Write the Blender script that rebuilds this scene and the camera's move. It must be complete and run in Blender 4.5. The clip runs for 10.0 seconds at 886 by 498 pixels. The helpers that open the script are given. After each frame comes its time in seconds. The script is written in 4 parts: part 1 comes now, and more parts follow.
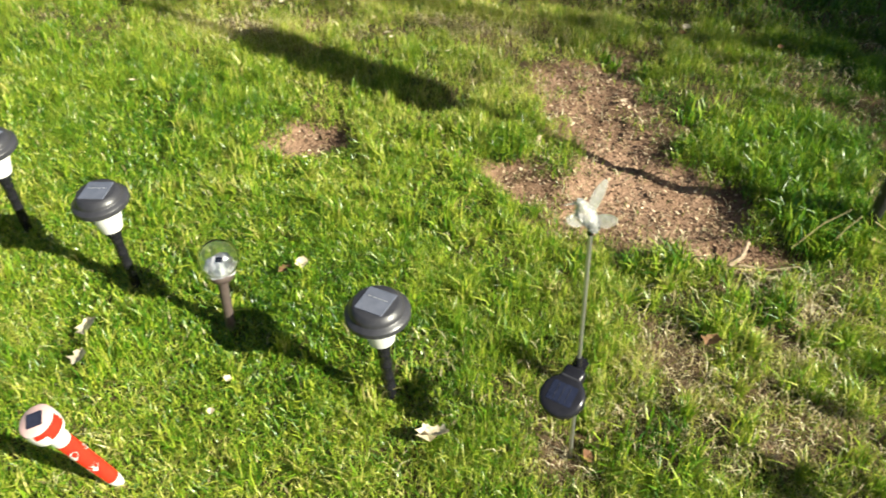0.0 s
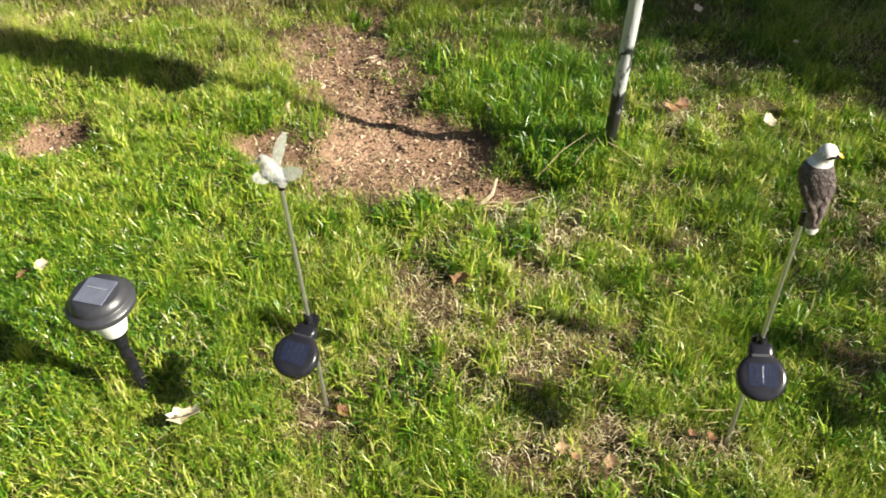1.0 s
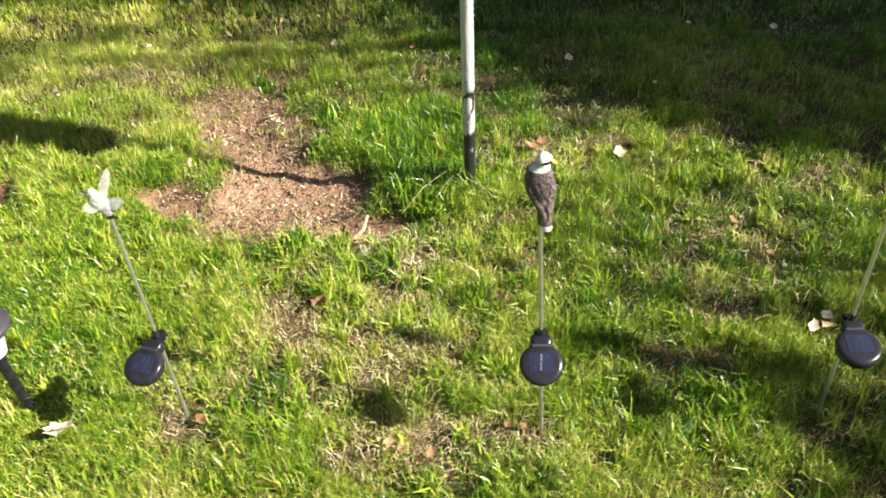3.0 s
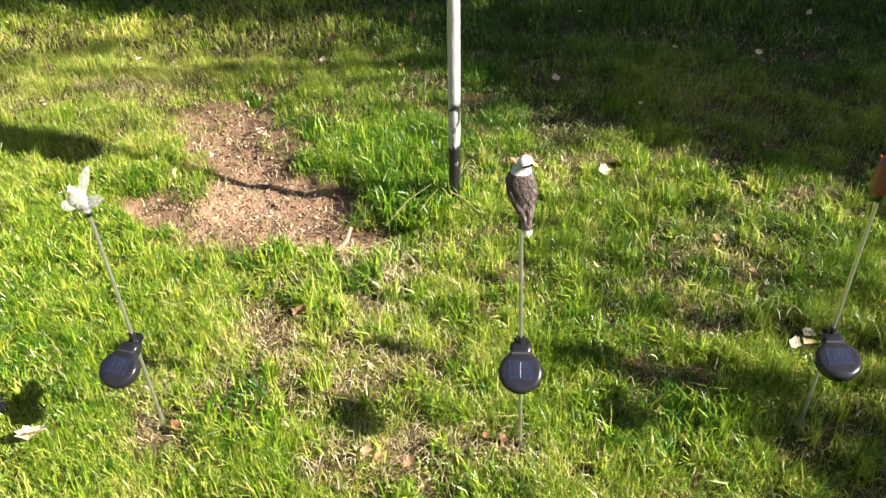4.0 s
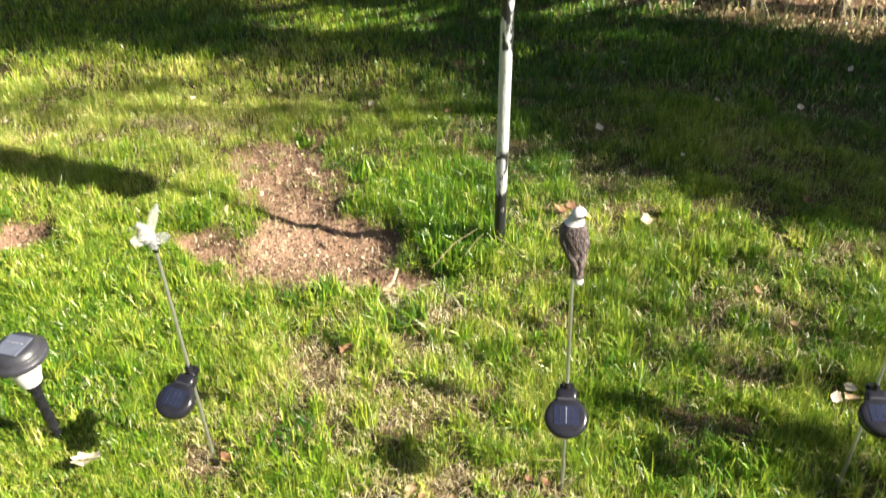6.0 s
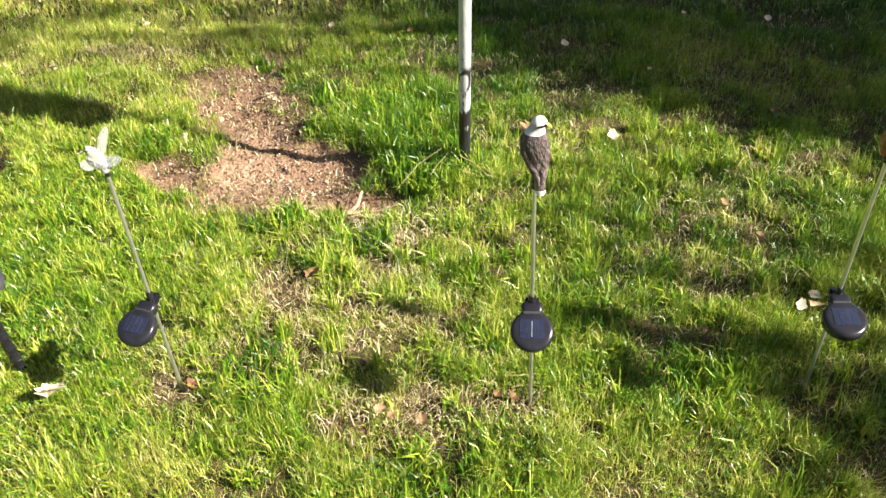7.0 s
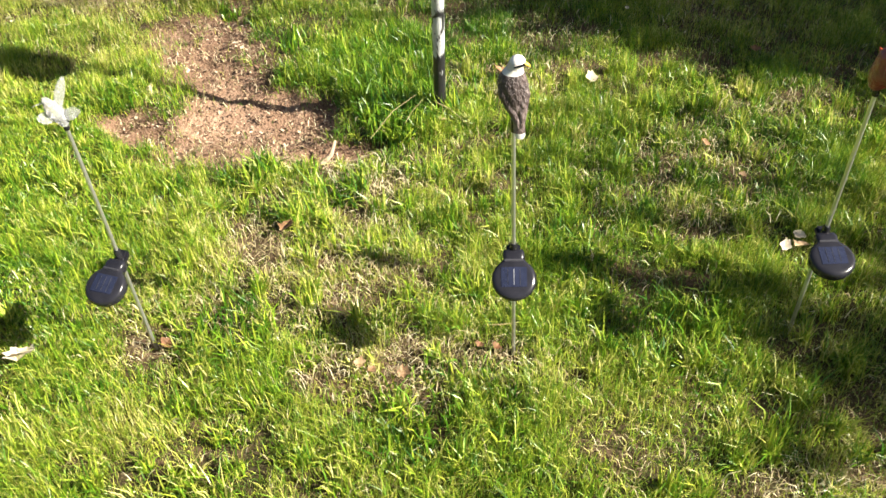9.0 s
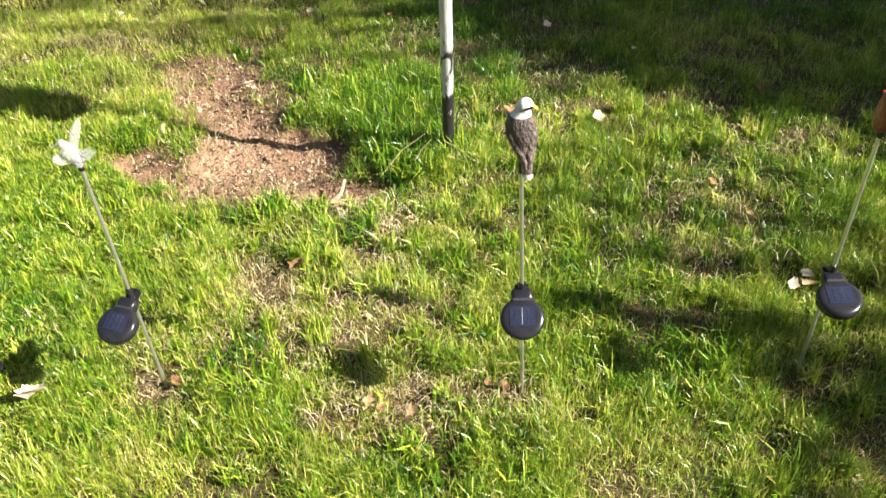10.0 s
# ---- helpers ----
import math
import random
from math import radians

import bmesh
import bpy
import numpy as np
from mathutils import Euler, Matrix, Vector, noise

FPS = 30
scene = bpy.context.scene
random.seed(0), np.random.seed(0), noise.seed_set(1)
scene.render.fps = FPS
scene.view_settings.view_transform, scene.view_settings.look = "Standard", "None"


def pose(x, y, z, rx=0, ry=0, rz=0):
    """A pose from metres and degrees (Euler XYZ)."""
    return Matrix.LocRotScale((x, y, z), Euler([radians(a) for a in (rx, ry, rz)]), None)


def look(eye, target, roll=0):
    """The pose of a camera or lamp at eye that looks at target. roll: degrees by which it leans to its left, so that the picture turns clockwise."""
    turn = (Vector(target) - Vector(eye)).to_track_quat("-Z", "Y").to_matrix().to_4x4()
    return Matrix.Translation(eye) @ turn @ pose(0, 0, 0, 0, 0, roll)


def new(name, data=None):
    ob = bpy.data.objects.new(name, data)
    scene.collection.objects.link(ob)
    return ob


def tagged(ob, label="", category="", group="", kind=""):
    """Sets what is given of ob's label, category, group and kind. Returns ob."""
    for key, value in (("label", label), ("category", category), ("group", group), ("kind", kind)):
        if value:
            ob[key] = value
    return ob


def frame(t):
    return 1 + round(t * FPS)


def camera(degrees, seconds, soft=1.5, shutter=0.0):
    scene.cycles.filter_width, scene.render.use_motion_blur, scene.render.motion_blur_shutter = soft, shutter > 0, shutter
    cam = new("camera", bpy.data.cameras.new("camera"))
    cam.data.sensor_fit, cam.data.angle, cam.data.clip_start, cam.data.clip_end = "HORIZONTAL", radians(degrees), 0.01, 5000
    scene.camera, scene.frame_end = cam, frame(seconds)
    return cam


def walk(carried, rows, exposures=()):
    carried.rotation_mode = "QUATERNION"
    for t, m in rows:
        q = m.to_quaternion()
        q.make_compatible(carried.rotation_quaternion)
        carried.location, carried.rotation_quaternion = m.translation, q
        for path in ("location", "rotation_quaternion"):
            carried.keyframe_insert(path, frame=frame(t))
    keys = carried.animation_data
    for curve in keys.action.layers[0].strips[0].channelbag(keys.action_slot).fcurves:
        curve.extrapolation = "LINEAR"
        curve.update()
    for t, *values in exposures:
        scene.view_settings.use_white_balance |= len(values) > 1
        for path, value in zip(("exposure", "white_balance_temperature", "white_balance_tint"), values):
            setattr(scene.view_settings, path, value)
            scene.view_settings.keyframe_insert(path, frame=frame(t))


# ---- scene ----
cam = camera(51.0, 10.0, 1.5, 0.2)
PATH = [
    (0, (-0.014, -0.086, 1.541), (-0.419, 1.291, 0.148), -0.5),
    (0.2, (0.036, -0.081, 1.535), (-0.303, 1.343, 0.128), -0.6),
    (0.5, (0.123, -0.071, 1.529), (-0.122, 1.360, 0.154), -0.9),
    (0.8, (0.197, -0.057, 1.520), (0.034, 1.345, 0.060), -0.7),
    (1, (0.250, -0.059, 1.508), (0.129, 1.334, 0.078), -1.0),
    (1.2, (0.280, -0.055, 1.500), (0.202, 1.371, 0.056), -0.4),
    (1.5, (0.345, -0.047, 1.494), (0.321, 1.344, 0.057), -1.1),
    (1.8, (0.434, -0.039, 1.514), (0.429, 1.393, 0.075), -1.0),
    (2, (0.472, -0.065, 1.533), (0.430, 1.358, 0.129), -1.8),
    (2.2, (0.516, -0.117, 1.535), (0.401, 1.354, 0.143), -4.0),
    (2.5, (0.551, -0.233, 1.537), (0.486, 1.256, 0.203), -2.8),
    (2.8, (0.604, -0.278, 1.569), (0.496, 1.220, 0.203), -3.2),
    (3, (0.662, -0.270, 1.579), (0.483, 1.223, 0.261), -4.9),
    (3.2, (0.743, -0.259, 1.555), (0.572, 1.238, 0.240), -4.5),
    (4.3, (0.646, -0.308, 1.535), (0.512, 1.242, 0.277), -1.9),
    (4.5, (0.632, -0.311, 1.540), (0.516, 1.230, 0.270), -1.1),
    (5, (0.611, -0.331, 1.554), (0.493, 1.259, 0.347), -1.5),
    (5.2, (0.615, -0.331, 1.567), (0.460, 1.302, 0.371), -2.5),
    (5.5, (0.616, -0.333, 1.590), (0.452, 1.322, 0.479), -2.0),
    (5.7, (0.627, -0.340, 1.598), (0.425, 1.352, 0.549), -2.5),
    (6, (0.636, -0.335, 1.580), (0.419, 1.251, 0.382), -2.6),
    (6.2, (0.646, -0.329, 1.562), (0.473, 1.214, 0.302), -2.4),
    (7.3, (0.659, -0.329, 1.537), (0.499, 1.169, 0.222), -3.2),
    (7.5, (0.654, -0.327, 1.544), (0.499, 1.166, 0.223), -3.0),
    (7.7, (0.648, -0.323, 1.538), (0.481, 1.162, 0.166), -3.4),
    (8, (0.648, -0.317, 1.535), (0.535, 1.199, 0.235), -1.7),
    (8.1, (0.647, -0.319, 1.527), (0.523, 1.217, 0.204), -2.4),
    (8.3, (0.650, -0.305, 1.509), (0.517, 1.203, 0.157), -4.1),
    (8.5, (0.654, -0.307, 1.497), (0.525, 1.163, 0.147), -4.3),
    (9, (0.654, -0.293, 1.498), (0.542, 1.137, 0.105), -3.6),
    (9.3, (0.658, -0.293, 1.493), (0.522, 1.165, 0.087), -4.4),
    (9.5, (0.659, -0.297, 1.497), (0.527, 1.143, 0.115), -4.0),
    (9.7, (0.657, -0.300, 1.504), (0.528, 1.165, 0.104), -3.9),
    (10, (0.654, -0.297, 1.514), (0.525, 1.183, 0.176), -3.9),
]
EXPOSURES = [(0.0, 1.48, 6500, 3), (0.5, 1.46, 6500, 5), (1.0, 1.53, 6500, 7), (2.0, 1.69, 6500, 10), (2.5, 1.74, 6500, 10), (5.5, 1.92, 6500, 10), (8.0, 1.88, 6500, 10), (10.0, 1.92, 6500, 10)]
walk(cam, [(t, look(eye, target, roll)) for t, eye, target, roll in PATH], EXPOSURES)

# ---- light ----
SUN_ELEV = radians(34.5)
SUN_DIR = Vector((0.975 * math.cos(SUN_ELEV), -0.225 * math.cos(SUN_ELEV), math.sin(SUN_ELEV))).normalized()
world = bpy.data.worlds.new("sky")
scene.world = world
world.use_nodes = True
wn = world.node_tree.nodes
sky = wn.new("ShaderNodeTexSky")
sky.sky_type, sky.sun_disc = "NISHITA", False
sky.dust_density, sky.ozone_density = 2.5, 0.5
sky.sun_elevation, sky.sun_rotation = SUN_ELEV, radians(103)
world.node_tree.links.new(sky.outputs[0], wn["Background"].inputs[0])
wn["Background"].inputs[1].default_value = 0.030
sun = new("sun", bpy.data.lights.new("sun", "SUN"))
sun.data.energy, sun.data.angle, sun.data.color = 5.0, radians(0.5), (1.0, 0.93, 0.78)
sun.matrix_world = look(SUN_DIR * 20, (0, 0, 0))


# ---- materials ----
def mat(name, stops, scale=20.0, rough=0.6, metal=0.0, bump=0.0, bump_scale=60.0, per_island=0.0, attr="", attr_gain=0.0,
        translucent=0.0, transmission=0.0, detail=6.0, stretch=(1, 1, 1), per_object=0.0, spec=0.5, coat=0.0):
    """A noise-driven colour ramp over real-size coordinates; optional per-piece shift, relief and translucency."""
    m = bpy.data.materials.new(name)
    m.use_nodes = True
    nt = m.node_tree
    n, l = nt.nodes, nt.links
    bsdf = n["Principled BSDF"]
    tc = n.new("ShaderNodeTexCoord")
    mp = n.new("ShaderNodeMapping")
    mp.inputs["Scale"].default_value = stretch
    l.new(tc.outputs["Object"], mp.inputs[0])
    no = n.new("ShaderNodeTexNoise")
    no.inputs["Scale"].default_value, no.inputs["Detail"].default_value, no.inputs["Roughness"].default_value = scale, detail, 0.62
    l.new(mp.outputs[0], no.inputs["Vector"])
    big = n.new("ShaderNodeTexNoise")
    big.inputs["Scale"].default_value, big.inputs["Detail"].default_value = scale / 7.0, 3.0
    l.new(mp.outputs[0], big.inputs["Vector"])
    mix = n.new("ShaderNodeMath")
    mix.operation = "MULTIPLY_ADD"
    l.new(big.outputs["Fac"], mix.inputs[0])
    mix.inputs[1].default_value = 0.5
    half = n.new("ShaderNodeMath")
    half.operation = "MULTIPLY"
    half.inputs[1].default_value = 0.5
    l.new(no.outputs["Fac"], half.inputs[0])
    l.new(half.outputs[0], mix.inputs[2])
    value = mix.outputs[0]

    def add(out, gain, centre):
        nonlocal value
        k = n.new("ShaderNodeMath")
        k.operation = "SUBTRACT"
        l.new(out, k.inputs[0])
        k.inputs[1].default_value = centre
        a = n.new("ShaderNodeMath")
        a.operation = "MULTIPLY_ADD"
        l.new(k.outputs[0], a.inputs[0])
        a.inputs[1].default_value = gain
        l.new(value, a.inputs[2])
        value = a.outputs[0]

    if per_island:
        g = n.new("ShaderNodeNewGeometry")
        add(g.outputs["Random Per Island"], per_island, 0.5)
    if per_object:
        o = n.new("ShaderNodeObjectInfo")
        add(o.outputs["Random"], per_object, 0.5)
    if attr:
        at = n.new("ShaderNodeAttribute")
        at.attribute_name = attr
        add(at.outputs["Fac"], attr_gain, 0.0)
    ramp = n.new("ShaderNodeValToRGB")
    el = ramp.color_ramp.elements
    while len(el) < len(stops):
        el.new(0.5)
    for e, (p, c) in zip(el, stops):
        e.position, e.color = p, (*c, 1)
    l.new(value, ramp.inputs[0])
    l.new(ramp.outputs[0], bsdf.inputs["Base Color"])
    bsdf.inputs["Roughness"].default_value, bsdf.inputs["Metallic"].default_value = rough, metal
    bsdf.inputs["Transmission Weight"].default_value = transmission
    bsdf.inputs["Specular IOR Level"].default_value = spec
    bsdf.inputs["Coat Weight"].default_value = coat
    if bump:
        bn = n.new("ShaderNodeTexNoise")
        bn.inputs["Scale"].default_value, bn.inputs["Detail"].default_value = bump_scale, 5.0
        l.new(mp.outputs[0], bn.inputs["Vector"])
        b = n.new("ShaderNodeBump")
        b.inputs["Strength"].default_value, b.inputs["Distance"].default_value = bump, 0.01
        l.new(bn.outputs["Fac"], b.inputs["Height"])
        l.new(b.outputs[0], bsdf.inputs["Normal"])
    if translucent:
        tr = n.new("ShaderNodeBsdfTranslucent")
        l.new(ramp.outputs[0], tr.inputs[0])
        ms = n.new("ShaderNodeMixShader")
        ms.inputs[0].default_value = translucent
        l.new(bsdf.outputs[0], ms.inputs[1])
        l.new(tr.outputs[0], ms.inputs[2])
        l.new(ms.outputs[0], n["Material Output"].inputs[0])
    return m


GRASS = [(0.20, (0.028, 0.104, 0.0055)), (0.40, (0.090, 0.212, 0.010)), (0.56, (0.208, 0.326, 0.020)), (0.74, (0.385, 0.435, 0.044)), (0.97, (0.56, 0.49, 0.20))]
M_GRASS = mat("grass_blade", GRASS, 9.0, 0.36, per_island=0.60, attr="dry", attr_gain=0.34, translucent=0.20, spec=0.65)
M_STRAW = mat("dead_grass", [(0.25, (0.27, 0.20, 0.10)), (0.5, (0.50, 0.42, 0.24)), (0.75, (0.68, 0.61, 0.42))], 12.0, 0.6, per_island=0.7, translucent=0.2)
M_GROUND = mat("earth_and_thatch", [(0.25, (0.024, 0.024, 0.010)), (0.47, (0.062, 0.050, 0.024)), (0.62, (0.115, 0.072, 0.045)), (0.74, (0.215, 0.132, 0.088)), (0.92, (0.35, 0.228, 0.160))],
               26.0, 0.95, bump=1.0, bump_scale=110.0, attr="bare", attr_gain=0.255, spec=0.15)


def turf_tint(m):
    """Where the turf attribute rises, the ground takes the mottled green of mown grass."""
    nt = m.node_tree
    n, l = nt.nodes, nt.links
    base = n["Principled BSDF"].inputs["Base Color"]
    old = base.links[0].from_socket
    tc, no, ramp, at, mx = (n.new(k) for k in ("ShaderNodeTexCoord", "ShaderNodeTexNoise", "ShaderNodeValToRGB", "ShaderNodeAttribute", "ShaderNodeMix"))
    no.inputs["Scale"].default_value, no.inputs["Detail"].default_value = 14.0, 8.0
    l.new(tc.outputs["Object"], no.inputs["Vector"])
    l.new(no.outputs["Fac"], ramp.inputs[0])
    ramp.color_ramp.elements[0].position, ramp.color_ramp.elements[0].color = 0.35, (0.034, 0.052, 0.010, 1)
    ramp.color_ramp.elements[1].position, ramp.color_ramp.elements[1].color = 0.65, (0.105, 0.125, 0.024, 1)
    at.attribute_name = "turf"
    mx.data_type = "RGBA"
    l.new(at.outputs["Fac"], mx.inputs[0])
    l.new(old, mx.inputs[6])
    l.new(ramp.outputs[0], mx.inputs[7])
    l.new(mx.outputs[2], base)


turf_tint(M_GROUND)
M_CHIP = mat("dry_litter", [(0.2, (0.06, 0.032, 0.018)), (0.45, (0.17, 0.10, 0.06)), (0.75, (0.30, 0.20, 0.125)), (0.97, (0.60, 0.48, 0.34))], 15.0, 0.8, per_island=0.9)
M_LEAF = mat("dead_leaf", [(0.25, (0.13, 0.055, 0.022)), (0.5, (0.28, 0.16, 0.08)), (0.8, (0.50, 0.36, 0.22))], 30.0, 0.7, per_object=0.5, bump=0.3, translucent=0.2)
M_PALE = mat("pale_leaf", [(0.25, (0.46, 0.36, 0.24)), (0.6, (0.68, 0.60, 0.47))], 40.0, 0.7, bump=0.3, translucent=0.2)
M_BARK = mat("grey_brown_bark", [(0.28, (0.010, 0.008, 0.006)), (0.5, (0.05, 0.038, 0.03)), (0.75, (0.15, 0.125, 0.10))], 22.0, 0.9, bump=1.0, bump_scale=40.0, stretch=(1, 1, 0.22))
M_WEATHERED = mat("weathered_pale_wood", [(0.25, (0.22, 0.15, 0.095)), (0.5, (0.38, 0.29, 0.20)), (0.75, (0.52, 0.43, 0.32))], 60.0, 0.8, bump=0.5, bump_scale=150.0, stretch=(1, 1, 0.3))
M_BARK2 = mat("pale_bark", [(0.25, (0.04, 0.032, 0.024)), (0.5, (0.12, 0.10, 0.075)), (0.75, (0.27, 0.24, 0.19))], 18.0, 0.9, bump=0.8, bump_scale=50.0, stretch=(1, 1, 0.3))
M_FOLIAGE = mat("tree_leaves", [(0.25, (0.03, 0.08, 0.012)), (0.55, (0.08, 0.17, 0.025)), (0.85, (0.22, 0.28, 0.05))], 3.0, 0.5, per_island=0.6, translucent=0.3)
M_SHRUB = mat("shrub_leaves", [(0.2, (0.06, 0.09, 0.02)), (0.5, (0.16, 0.19, 0.05)), (0.8, (0.36, 0.33, 0.12))], 3.0, 0.5, per_island=0.7, translucent=0.3)
M_LITTER = mat("forest_leaf_litter", [(0.2, (0.10, 0.065, 0.03)), (0.5, (0.28, 0.195, 0.095)), (0.85, (0.50, 0.39, 0.22))], 8.0, 0.75, per_island=0.8, translucent=0.15)
M_BLACK = mat("weathered_black_plastic", [(0.3, (0.006, 0.006, 0.008)), (0.7, (0.016, 0.016, 0.020))], 45.0, 0.20, bump=0.03, bump_scale=300.0, spec=0.4)
M_CAP = mat("sun_greyed_plastic", [(0.3, (0.020, 0.020, 0.025)), (0.7, (0.050, 0.050, 0.060))], 30.0, 0.38, bump=0.06, bump_scale=260.0)
M_BAFFLE = mat("matt_black_metal", [(0.3, (0.003, 0.003, 0.003)), (0.7, (0.008, 0.0075, 0.0075))], 20.0, 0.5, bump=0.05, bump_scale=200.0, spec=0.3)
M_CELL = mat("solar_cell", [(0.3, (0.012, 0.013, 0.024)), (0.7, (0.035, 0.038, 0.065))], 90.0, 0.16, coat=0.3)
M_CELL_DARK = mat("dark_solar_cell", [(0.3, (0.008, 0.010, 0.022)), (0.7, (0.022, 0.026, 0.052))], 90.0, 0.10, coat=0.6)
M_HOUSING = mat("scuffed_black_plastic", [(0.3, (0.007, 0.007, 0.010)), (0.7, (0.019, 0.019, 0.025))], 45.0, 0.22, bump=0.03, bump_scale=300.0, spec=0.36)
M_CELL_GREY = mat("dusty_solar_cell", [(0.3, (0.08, 0.088, 0.12)), (0.7, (0.15, 0.16, 0.21))], 60.0, 0.22, coat=0.5)
M_SILVER = mat("silver_line", [(0.3, (0.65, 0.65, 0.66)), (0.7, (0.85, 0.85, 0.85))], 80.0, 0.3, metal=0.6)
M_CONTACT = mat("worn_contact_strip", [(0.3, (0.025, 0.025, 0.03)), (0.7, (0.09, 0.09, 0.10))], 160.0, 0.28, metal=0.5)
M_STEEL = mat("brushed_steel", [(0.3, (0.42, 0.42, 0.41)), (0.7, (0.68, 0.68, 0.66))], 70.0, 0.30, metal=0.85, stretch=(1, 1, 0.1))
M_FROST = mat("frosted_white_plastic", [(0.3, (0.72, 0.72, 0.70)), (0.7, (0.86, 0.86, 0.84))], 40.0, 0.35, translucent=0.25)
M_CLEAR = mat("clear_plastic", [(0.3, (0.94, 0.95, 0.95)), (0.7, (0.99, 0.99, 0.99))], 40.0, 0.06, transmission=1.0)
M_ACRYL = mat("milky_clear_acrylic", [(0.3, (0.86, 0.87, 0.86)), (0.7, (0.97, 0.97, 0.96))], 50.0, 0.12, transmission=0.80, bump=0.35, bump_scale=140.0)
M_CHROME = mat("crinkled_silver_foil", [(0.3, (0.70, 0.70, 0.72)), (0.7, (0.90, 0.90, 0.92))], 60.0, 0.22, metal=0.65)
M_BRONZE = mat("brown_bronze_post", [(0.3, (0.075, 0.055, 0.05)), (0.7, (0.16, 0.125, 0.115))], 50.0, 0.42, metal=0.3)
M_RED = mat("glossy_red_plastic", [(0.3, (0.56, 0.018, 0.012)), (0.7, (0.74, 0.04, 0.022))], 40.0, 0.25, coat=0.4)
M_WHITE = mat("white_paint", [(0.3, (0.56, 0.54, 0.52)), (0.7, (0.74, 0.72, 0.70))], 50.0, 0.45)
# White head paint greyed to hold the shade on the eagle's neck
M_NAPE_SHADE = mat("shaded_white_paint", [(0.3, (0.44, 0.41, 0.39)), (0.7, (0.62, 0.58, 0.55))], 70.0, 0.5, bump=0.3, bump_scale=200.0)
M_PINKISH = mat("pale_pink_plastic", [(0.3, (0.62, 0.40, 0.38)), (0.7, (0.76, 0.54, 0.50))], 40.0, 0.35)
M_FEATHER = mat("painted_brown_feathers", [(0.32, (0.014, 0.010, 0.011)), (0.5, (0.060, 0.042, 0.041)), (0.68, (0.24, 0.185, 0.18))], 150.0, 0.5, bump=0.8, bump_scale=190.0, stretch=(1, 1, 0.45))
M_CREST = mat("painted_red_feathers", [(0.3, (0.10, 0.008, 0.010)), (0.7, (0.27, 0.022, 0.022))], 110.0, 0.32, bump=0.5, bump_scale=200.0, coat=0.9)
M_ORANGE = mat("orange_red_paint", [(0.3, (0.42, 0.05, 0.015)), (0.7, (0.58, 0.09, 0.03))], 80.0, 0.35)
M_YELLOW = mat("yellow_paint", [(0.3, (0.70, 0.42, 0.04)), (0.7, (0.80, 0.52, 0.08))], 80.0, 0.4)


def peeling_paint():
    """Grey-white galvanised pole under black paint that has worn off, most of it in the middle stretch."""
    m = mat("peeling_pole_paint", [(0.3, (0.33, 0.34, 0.35)), (0.7, (0.50, 0.51, 0.52))], 30.0, 0.42, metal=0.1, bump=0.25, bump_scale=120.0, stretch=(1, 1, 0.3))
    nt = m.node_tree
    n, l = nt.nodes, nt.links
    bsdf = n["Principled BSDF"]
    tc = n.new("ShaderNodeTexCoord")
    sep = n.new("ShaderNodeSeparateXYZ")
    l.new(tc.outputs["Object"], sep.inputs[0])
    prof = n.new("ShaderNodeValToRGB")
    el = prof.color_ramp.elements
    marks = [(0.0, 0.68), (0.12, 0.60), (0.16, 0.52), (0.235, 0.46), (0.26, 0.30), (0.42, 0.32), (0.46, 0.56), (0.62, 0.62)]
    while len(el) < len(marks):
        el.new(0.5)
    for e, (p, v) in zip(el, marks):
        e.position, e.color = p, (v, v, v, 1)
    k = n.new("ShaderNodeMath")
    k.operation = "MULTIPLY"
    k.inputs[1].default_value = 0.72
    l.new(sep.outputs[2], k.inputs[0])
    l.new(k.outputs[0], prof.inputs[0])
    mp = n.new("ShaderNodeMapping")
    mp.inputs["Scale"].default_value = (1.0, 1.0, 0.45)
    l.new(tc.outputs["Object"], mp.inputs[0])
    no = n.new("ShaderNodeTexNoise")
    no.inputs["Scale"].default_value, no.inputs["Detail"].default_value = 52.0, 6.0
    l.new(mp.outputs[0], no.inputs["Vector"])
    lt = n.new("ShaderNodeMath")
    lt.operation = "SUBTRACT"
    l.new(prof.outputs[0], lt.inputs[0])
    l.new(no.outputs["Fac"], lt.inputs[1])
    gain = n.new("ShaderNodeMath")
    gain.operation, gain.use_clamp = "MULTIPLY_ADD", True
    l.new(lt.outputs[0], gain.inputs[0])
    gain.inputs[1].default_value, gain.inputs[2].default_value = 16.0, 0.5
    mx = n.new("ShaderNodeMix")
    mx.data_type = "RGBA"
    old = bsdf.inputs["Base Color"].links[0].from_socket
    l.new(gain.outputs[0], mx.inputs[0])
    l.new(old, mx.inputs[6])
    mx.inputs[7].default_value = (0.016, 0.016, 0.018, 1)
    l.new(mx.outputs[2], bsdf.inputs["Base Color"])
    return m


M_POLE = peeling_paint()


# ---- building helpers ----
def link(name, bm, mats, parent=None, label="", smooth=True, at=None):
    me = bpy.data.meshes.new(name)
    bm.normal_update()
    bm.to_mesh(me)
    bm.free()
    for m in mats if isinstance(mats, (list, tuple)) else [mats]:
        me.materials.append(m)
    if smooth:
        me.polygons.foreach_set("use_smooth", [True] * len(me.polygons))
        me.set_sharp_from_angle(angle=radians(38))
    ob = new(name, me)
    ob.parent = parent
    if at is not None:
        ob.matrix_basis = at
    if label:
        tagged(ob, label)
    return ob


def part(name, bm, mats, parent, label="", smooth=True, at=None):
    return link(name, bm, mats, parent, label, smooth, at)


